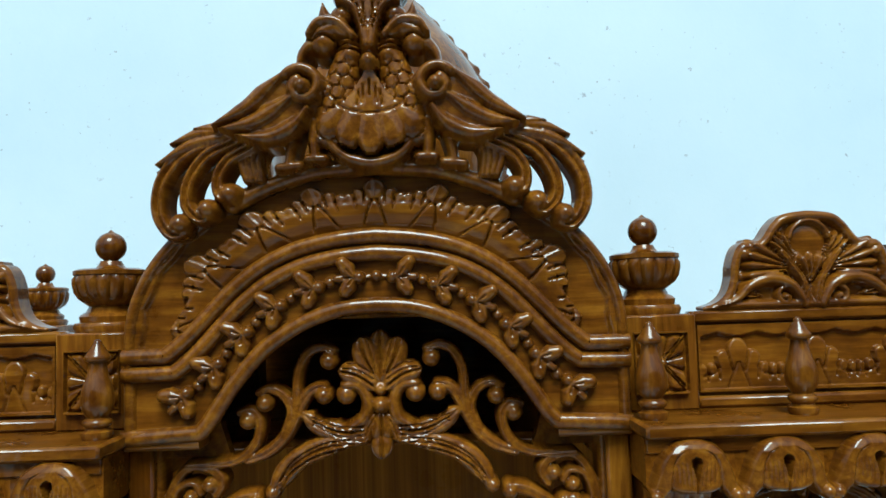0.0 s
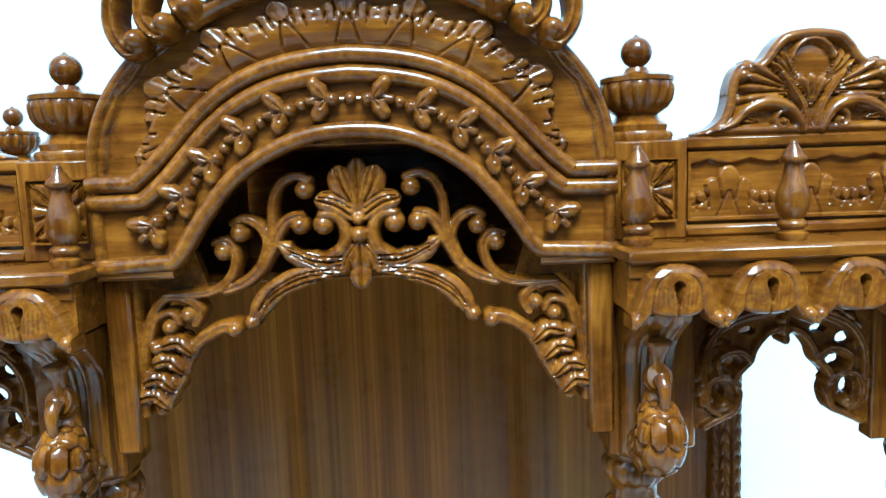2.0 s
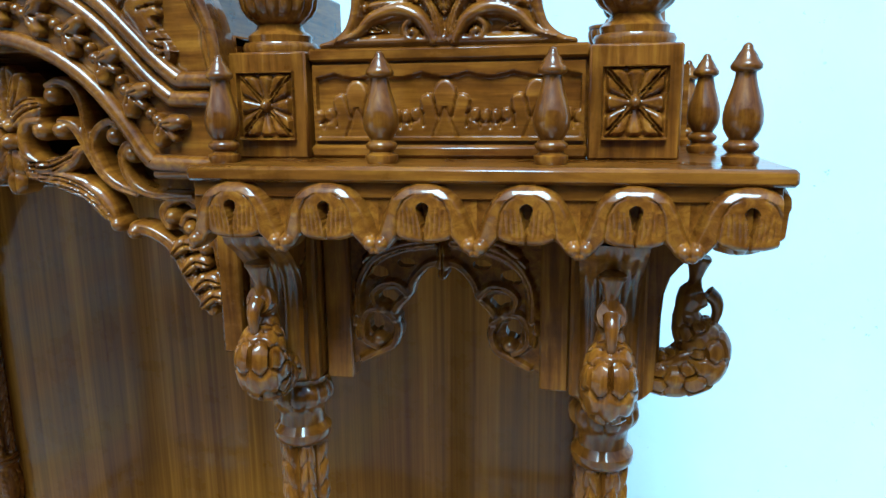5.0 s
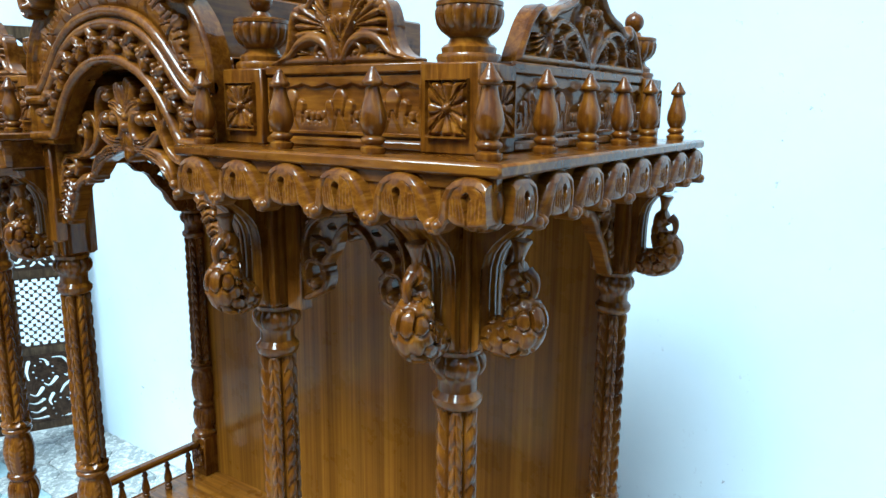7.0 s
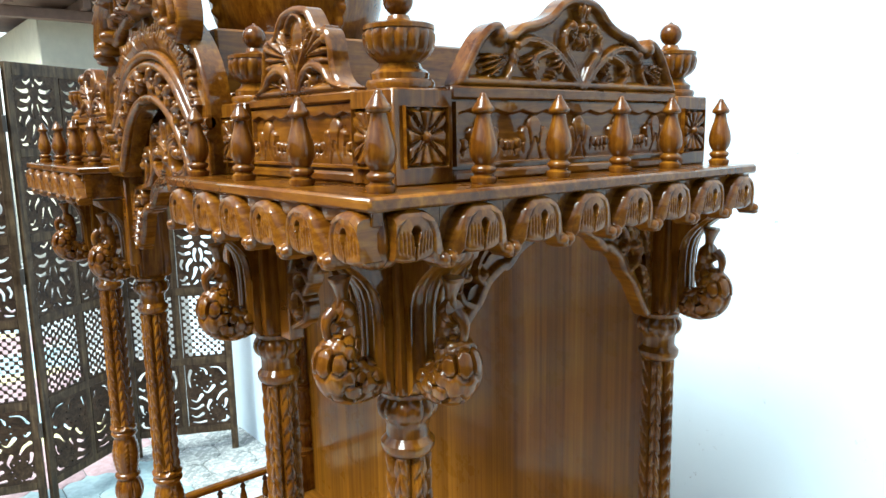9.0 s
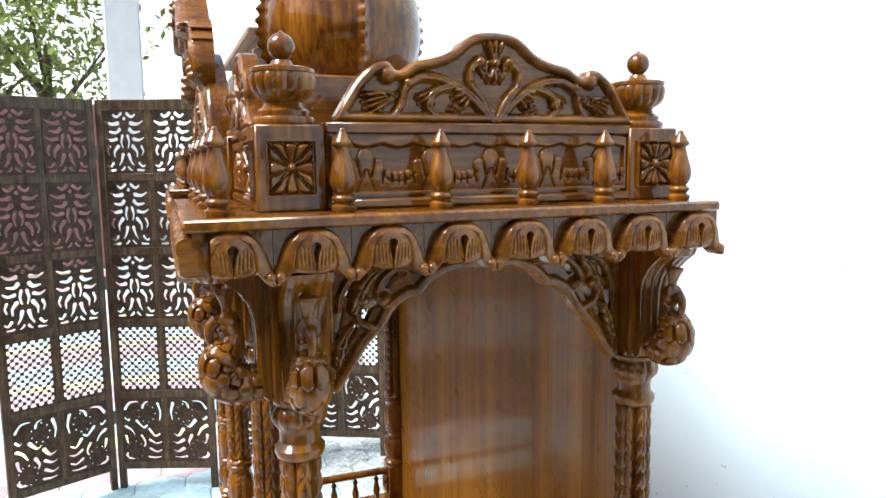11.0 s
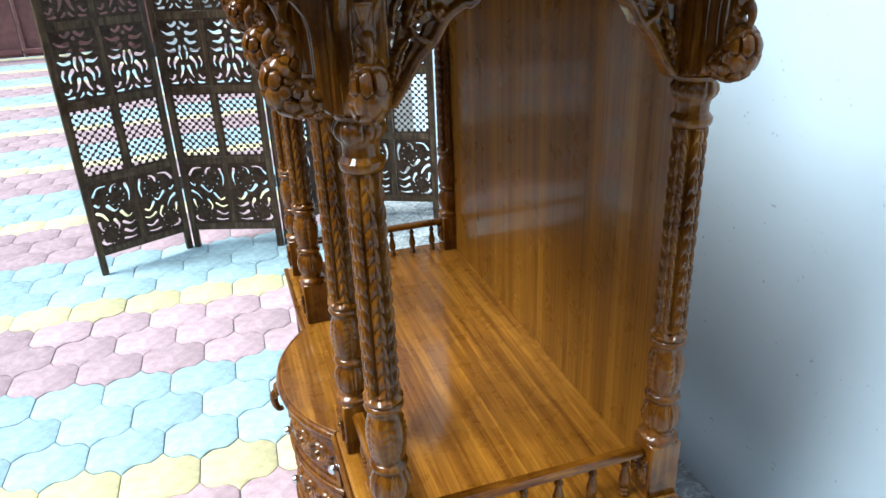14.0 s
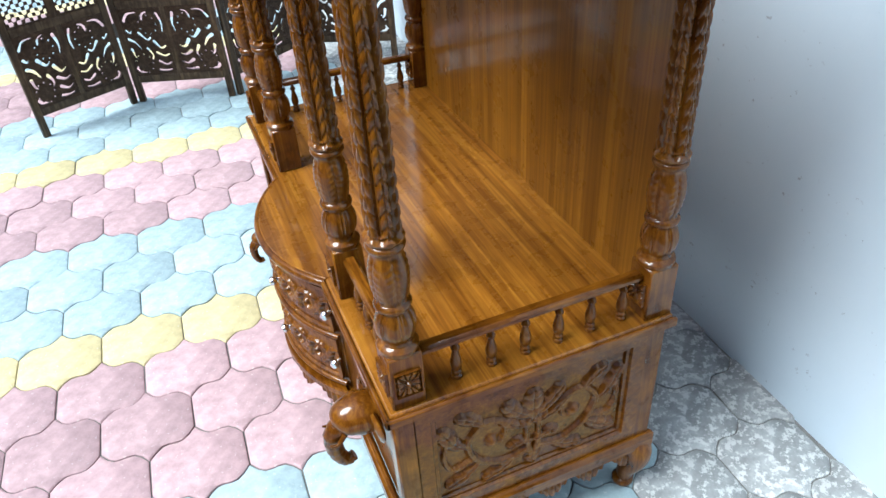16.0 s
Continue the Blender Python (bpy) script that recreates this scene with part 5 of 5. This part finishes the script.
    p("vault_floor", Geo().box(-.245, .245, .130, .634, 1.478, 1.490, .002), TEAK_Y)
    p("dome", dome_geo(), TEAK, "ribbed teak dome", Matrix.Translation((0, .324, 1.742)), angle=50)
    # ---- back and floor
    p("back_panel", Geo().box(-.612, .612, .633, .650, .464, 1.455, .002), PLY, "upright-grained veneer back panel")
    p("gable_back", Geo().box(-.262, .262, .634, .648, 1.455, 1.640, .002), TEAK_H)
    p("back_beam", Geo().box(-.740, .740, .600, .632, 1.440, 1.455, .002), TEAK_H)
    p("floor_board", Geo().box(-.672, .672, .052, .655, .446, .466, .004), DECK, "glossy veneered temple floor")
    p("floor_edge", Geo().box(-.684, .684, .040, .052, .443, .465, .005), TEAK_H)
    for s in (-1, 1):
        p("floor_edge", Geo().box(*((.672, .684) if s > 0 else (-.684, -.672)), .040, .658, .443, .465, .005), TEAK_Y)
    p("bow_board", bow_board(ARC_R, .446, .4685), DECK, "bow-fronted ledge board")
    p("bow_rim", Geo().tube([(ARC_R * math.sin(t), ARC_CY - ARC_R * math.cos(t), .456) for t in np.linspace(-ARC_HALF, ARC_HALF, 40)], .011, 12), TEAK_H)
    # ---- base cabinet
    p("base_cabinet", Geo().box(-.650, .650, .068, .640, .100, .446, .003), TEAK, "carved base cabinet")
    for s in (-1, 1):
        sd = "right" if s > 0 else "left"
        p("side_panel", panel_side_geo(), TEAK, "side panel carved with leaf scrolls", facing(sd, s * .650, .350, .106) @ Matrix.Diagonal((1.13, 1.1, 1, 1)), angle=50)
        p("corner_post", Geo().box(*((.628, .664) if s > 0 else (-.664, -.628)), .056, .102, .100, .444, .004))
        p("corner_post", Geo().box(*((.628, .664) if s > 0 else (-.664, -.628)), .600, .648, .100, .444, .004))
        p("base_moulding", Geo().box(*((.650, .678) if s > 0 else (-.678, -.650)), .045, .662, .058, .104, .012), TEAK_Y)
        p("apron", apron_geo(.290, 6), TEAK, "scalloped leaf apron", facing(sd, s * .660, .350, .060), angle=50)
        for y, r in ((.078, 0), (.615, 1)):
            m = Matrix.Translation((s * .640, y, GROUND)) @ Matrix.Diagonal((1, 1, 1.12, 1)) @ pose(0, 0, 0, 0, 0, (180 if r else 90) if s > 0 else (-90 if r else 0))
            p("leg", leg_geo(), TEAK, "bowed leg with scrolled foot", m, angle=60)
    for x, y, k in ((.560, .060, 1.12), (-.080, -.010, .62)):
        p("elephant_head", elephant_geo(), TEAK, "carved elephant head with curled trunk", Matrix.Translation((x, y, .372 + .05 * (1.12 - k))) @ Matrix.Diagonal((k, k, k, 1)), angle=60)
    p("base_moulding", Geo().box(-.678, .678, .045, .068, .058, .104, .012), TEAK_H)
    p("bow_body", bow_board(ARC_R - .020, .100, .446), TEAK)
    arc = 2 * ARC_HALF * (ARC_R - .020) - .02
    for z, h in ((.292, .135), (.134, .135)):
        d = p("drawer_front", bend(drawer_carving(arc, h), ARC_R - .018).moved(Matrix.Translation((0, 0, z))), TEAK, "bowed drawer front carved with scrolls", angle=50)
        p("drawer_lip", Geo().tube([((ARC_R - .008) * math.sin(t), ARC_CY - (ARC_R - .008) * math.cos(t), z - .008) for t in np.linspace(-ARC_HALF, ARC_HALF, 40)], .007, 10), TEAK_H, parent=d)
        for t in (-.70, .15, .70):
            k = Geo().lathe([(0, .006), (.010, .005), (.014, .010), (.020, .012), (.026, .009), (.028, .002)], 16)
            q = Matrix.Translation(((ARC_R - .012) * math.sin(t), ARC_CY - (ARC_R - .012) * math.cos(t), z + h / 2)) @ pose(0, 0, 0, 0, 0, math.degrees(t)) @ pose(0, 0, 0, 90, 0, 0)
            p("knob", k, CHROME, "chrome drawer knob", q, d)
    p("bow_moulding", bow_board(ARC_R + .004, .078, .104), TEAK_H)
    p("bow_apron", bend(apron_geo(ARC_HALF * (ARC_R - .012), 5), ARC_R - .012).moved(Matrix.Translation((0, 0, .080))), TEAK, "scalloped leaf apron", angle=50)
    return T


# ---------------------------------------------------------------- folding screen
def lattice_geo(w, h):
    c = Carving(-w / 2, w / 2, 0, h, .0042)
    a = np.mod((c.X + c.Y) / .036, 1) - .5
    b = np.mod((c.X - c.Y) / .036, 1) - .5
    c.lay(.2 + 0 * c.X, .008 + 0 * c.X)
    c.cut(.0125 - .036 * np.hypot(a, b) * .74)
    edge = np.minimum(np.minimum(w / 2 - np.abs(c.X), h - c.Y), c.Y)
    c.F = np.maximum(c.F, .008 - edge)
    return c.geo(-.004)


def sprig_geo(w, h, rose=False):
    """A pierced panel: the gaps round leaves and flowers are cut out."""
    c = Carving(-w / 2, w / 2, 0, h, .0042, not rose)
    c.lay(.2 + 0 * c.X, .008 + 0 * c.X)
    q = Carving(-w / 2, w / 2, 0, h, .0042, not rose)
    sx, sy = w / .2, h / .3
    if rose:
        P = lambda pts: spline([(x * sx, y * sy) for x, y in pts], 6)
        for pts, r0, r1 in (([(-.085, .245), (-.060, .275), (-.020, .280)], .010, .006), ([(.075, .270), (.086, .230), (.080, .190)], .011, .006), ([(-.085, .165), (-.060, .150), (-.040, .120)], .012, .006), ([(-.030, .190), (0, .160), (.020, .170)], .012, .006),
                            ([(.030, .150), (.055, .120), (.080, .130)], .012, .006), ([(.030, .100), (.060, .085), (.086, .092)], .011, .006), ([(.030, .060), (.060, .045), (.085, .055)], .011, .006), ([(.020, .022), (.050, .018), (.080, .022)], .010, .006),
                            ([(-.086, .120), (-.080, .090), (-.070, .080)], .011, .006), ([(-.088, .030), (-.075, .016), (-.050, .014)], .011, .006), ([(-.010, .120), (.006, .090), (-.002, .070)], .011, .006), ([(-.086, .205), (-.072, .192), (-.064, .200)], .009, .006), ([(.0, .250), (.010, .272), (.030, .280)], .009, .006)):
            q.stroke(P(pts), r0, r1, 0, .001)
        for x, y in ((-.045, .055), (.020, .225)):
            for a in range(0, 360, 40):
                q.disc((x + .040 * math.cos(math.radians(a))) * sx, (y + .042 * math.sin(math.radians(a))) * sy, .0075, 0, .001)
    else:
        P = lambda pts: spline([(x * sx, y * sy) for x, y in pts], 6)
        for pts, r0, r1 in (([(.014, .285), (.034, .270), (.050, .280)], .011, .008), ([(.030, .240), (.060, .236), (.086, .250)], .013, .006), ([(.024, .210), (.040, .196), (.070, .200)], .013, .007), ([(.012, .180), (.018, .150), (.012, .125)], .011, .007),
                            ([(.040, .165), (.066, .160), (.088, .172)], .012, .006), ([(.034, .130), (.052, .105), (.052, .080)], .013, .007), ([(.074, .130), (.082, .108), (.076, .090)], .010, .007), ([(.014, .090), (.022, .060), (.034, .040)], .013, .006),
                            ([(.060, .050), (.074, .034), (.088, .040)], .010, .006), ([(.052, .018), (.066, .016), (.082, .016)], .009, .006), ([(.010, .030), (.016, .022), (.026, .016)], .009, .006)):
            q.stroke(P(pts), r0, r1, 0, .001)
        q.disc(0, .262 * sy, .012, 0, .001)
    c.cut(q.F - .0022)
    d = np.abs(np.mod(np.hypot(c.X, c.Y - h * .5) / .013, 1) * 2 - 1)
    c.H = c.H + .003 * d
    return c.geo(-.004)


def build_screen():
    F = [(-2.169, -.804), (-2.380, -.338), (-2.190, .150), (-2.475, .600), (-2.225, 1.078)]
    T = thing("folding_screen", "dark carved wooden folding screen of four pierced leaves", "screen", (0, 0, GROUND))
    H = 1.99
    rows = [.125, .505, .880, 1.245, 1.612, 1.955]
    for k in range(4):
        (x0, y0), (x1, y1) = F[k], F[k + 1]
        L = math.hypot(x1 - x0, y1 - y0) - .012
        m = Matrix.Translation((x0, y0, 0)) @ pose(0, 0, 0, 0, 0, math.degrees(math.atan2(y1 - y0, x1 - x0)))
        st = .034
        leaf = part("leaf", Geo().box(.004, .004 + st, -.012, .012, 0, H, .003), EDGEWOOD, T, "hinged screen leaf", m)
        part("stile", Geo().box(L - st, L, -.012, .012, 0, H, .003), EDGEWOOD, leaf)
        w = (L - .004 - 3 * st) / 2 + .004
        part("mullion", Geo().box(.004 + st + w - .002, .004 + 2 * st + w - .006, -.010, .010, rows[0], H - .04, .003), EDGEWOOD, leaf)
        for i, z in enumerate(rows):
            part("crossrail", Geo().box(.004 + st, L - st, -.011, .011, z - .020, z + .020 if i < 5 else H, .003), EDGEWOOD, leaf)
        for i in range(5):
            h = rows[i + 1] - rows[i] - .036
            for c in range(2):
                x = .004 + st + w / 2 + c * (w + st - .004)
                key = ("rose" if i == 0 else "lattice" if i == 1 else "sprig", round(w, 2), round(h, 2))
                if key not in SCREEN_MESH:
                    g = {"rose": lambda: sprig_geo(w + .004, h, True), "lattice": lambda: lattice_geo(w + .004, h), "sprig": lambda: sprig_geo(w + .004, h)}[key[0]]()
                    SCREEN_MESH[key] = g.mesh("carved_panel", DARKWOOD, 50)
                mm = facing("front", x, 0, rows[i] + .018)
                if c and i == 0:
                    mm = mm @ Matrix.Diagonal((-1, 1, 1, 1))
                part("carved_panel", SCREEN_MESH[key], None, leaf, m=mm)
        if k < 3:
            for z in (.35, 1.05, 1.7):
                part("hinge", Geo().box(L - .004, L + .012, -.016, -.008, z, z + .07, .002), IRON, leaf, "iron hinge")


SCREEN_MESH = {}


# ---------------------------------------------------------------- far side of the yard
FENCE = simple("red_brown_painted_sheet", (0.24, 0.10, 0.085), 0.55, scale=8, spread=0.3)
LEAF = simple("sunlit_foliage", (0.30, 0.36, 0.07), 0.6, scale=6, spread=0.4)
BARK = simple("tree_bark", (0.12, 0.09, 0.06), 0.9, scale=30)
# DULL is kept dark so the two unseen added walls return little light.
DULL = simple("dull_brown_blocker", (0.11, 0.09, 0.07), 0.85, scale=5, spread=0.15)
CREAM = simple("cream_wall_paint", (0.72, 0.66, 0.50), 0.8, scale=5, spread=0.1)
EAVE = simple("brown_painted_timber", (0.20, 0.12, 0.08), 0.7, scale=9, spread=0.2)
WHITE = simple("white_painted_post", (0.78, 0.77, 0.74), 0.7, scale=5, spread=0.08)


def build_far():
    fence = thing("metal_gate", "red-brown sheet metal gate and fence across the yard", "gate", (0, 0, GROUND))
    x = -10.9
    for k in range(11):
        y = -11.75 + k * 1.0
        sheet = part("sheet", Geo().box(x - .03, x, y, y + .985, .05, 2.60, .006), FENCE, fence)
        for z in (.1, .9, 1.7, 2.45):
            part("crossbar", Geo().box(x, x + .05, y, y + .985, z, z + .07, .006), FENCE, sheet)
        for q in (.0, .5):
            part("upright", Geo().box(x, x + .04, y + q, y + q + .05, .05, 2.65, .006), FENCE, sheet)
    rnd = random.Random(8)
    for i, (tx, ty, th) in enumerate(((-17, -6.0, 6.0), (-18, -2.5, 6.5), (-16.5, -4.2, 5.6), (-17, -9.5, 6.0))):
        t = thing("tree", "leafy yellow-green tree behind the gate", "tree", (tx, ty, GROUND), "trees behind the gate")
        g = Geo().tube([(0, 0, 0), (.06, .03, th * .35), (.0, .1, th * .7)], [.20, .15, .07], 10)
        for b in range(6):
            a = b * 1.05 + i
            g.tube([(0.02, .05, th * .4 + b * .2), (math.cos(a) * .9, math.sin(a) * .9, th * .55 + b * .25), (math.cos(a) * 1.7, math.sin(a) * 1.7, th * .68 + b * .2)], [.07, .05, .02], 6)
        part("trunk", g, BARK, t)
        c = Geo()
        for n in range(2600):
            a, r, z = rnd.uniform(0, 6.283), 2.5 * rnd.random() ** .55, rnd.uniform(-1, 1)
            k = math.sqrt(max(0, 1 - z * z))
            clump = 1 + .25 * math.sin(3 * a + i) + .2 * math.sin(7 * z)
            q = Vector((math.cos(a) * r * k * clump, math.sin(a) * r * k * clump, th * .72 + z * 2.3 * clump))
            d, e = Vector((rnd.gauss(0, 1), rnd.gauss(0, 1), rnd.gauss(0, 1))).normalized(), Vector((rnd.gauss(0, 1), rnd.gauss(0, 1), rnd.gauss(0, .6))).normalized()
            s = rnd.uniform(.09, .17)
            c.add([q - d * s, q - e * s * .45, q + d * s, q + e * s * .45], [(0, 1, 2, 3)])
        part("crown", c, LEAF, t)
    part("gate_post", Geo().box(-10.85, -10.45, -.72, -.22, GROUND, 4.2, .02), WHITE)
    tagged(bpy.data.objects["gate_post"], "white-painted masonry post beside the gate", "post")


def build_backdrop():
    """Pale hazy sky low over the far side of the yard."""
    m, nt, p = material("pale_haze")
    p.inputs["Base Color"].default_value = (0.02, 0.02, 0.02, 1)
    p.inputs["Emission Color"].default_value = (1.0, 0.99, 0.96, 1)
    p.inputs["Emission Strength"].default_value = 1.0
    tagged(part("backdrop", Geo().box(-36.2, -36, -22, 26, -0.1, 17, 0), m), "pale white hazy sky beyond the trees", "sky", kind="structure")


def build_neighbour():
    """A low cream house beside the gate, of which the eave looks over the screen."""
    h = thing("neighbour_house", "low cream house with a brown timber eave beyond the screen", "house", (-13, 1.2, GROUND))
    part("wall", Geo().box(0, 3.2, .6, 5.0, 0, 3.35, .02), CREAM, h)
    part("roof", Geo().box(-.3, 3.9, .0, 5.4, 3.50, 3.62, .02), EAVE, h, "flat roof with a brown edge")
    for k in range(6):
        part("rafter", Geo().box(-.2, 3.8, .15 + .9 * k, .25 + .9 * k, 3.36, 3.50, .01), EAVE, h)
    part("eave_beam", Geo().box(3.45, 3.60, .1, 5.3, 3.22, 3.36, .01), EAVE, h, "brown timber beam")


def build_south_blocker():
    """An unseen plain wall added behind the walk; it blocks low southern sky and bounce."""
    g = Geo().box(-3.0, 9.0, -4.9, -4.65, GROUND - 0.1, 3.4, .01)
    tagged(part("south_light_blocker", g, DULL), "plain dull brown wall, unseen, added to block low light from the south", "wall", kind="structure")


def build_east_blocker():
    # Added out of view: a low dark wall that cuts ground bounce from the east.
    g = Geo().box(2.4, 2.62, -4.65, 1.04, GROUND - 0.1, 1.15, .01)
    tagged(part("east_light_blocker", g, DULL), "low plain dull brown side wall, unseen, added to block bounce light from the east", "wall", kind="structure")


build_ground()
build_east_blocker()
build_wall()
build_south_blocker()
build_temple()
build_screen()
build_far()
build_neighbour()
build_backdrop()
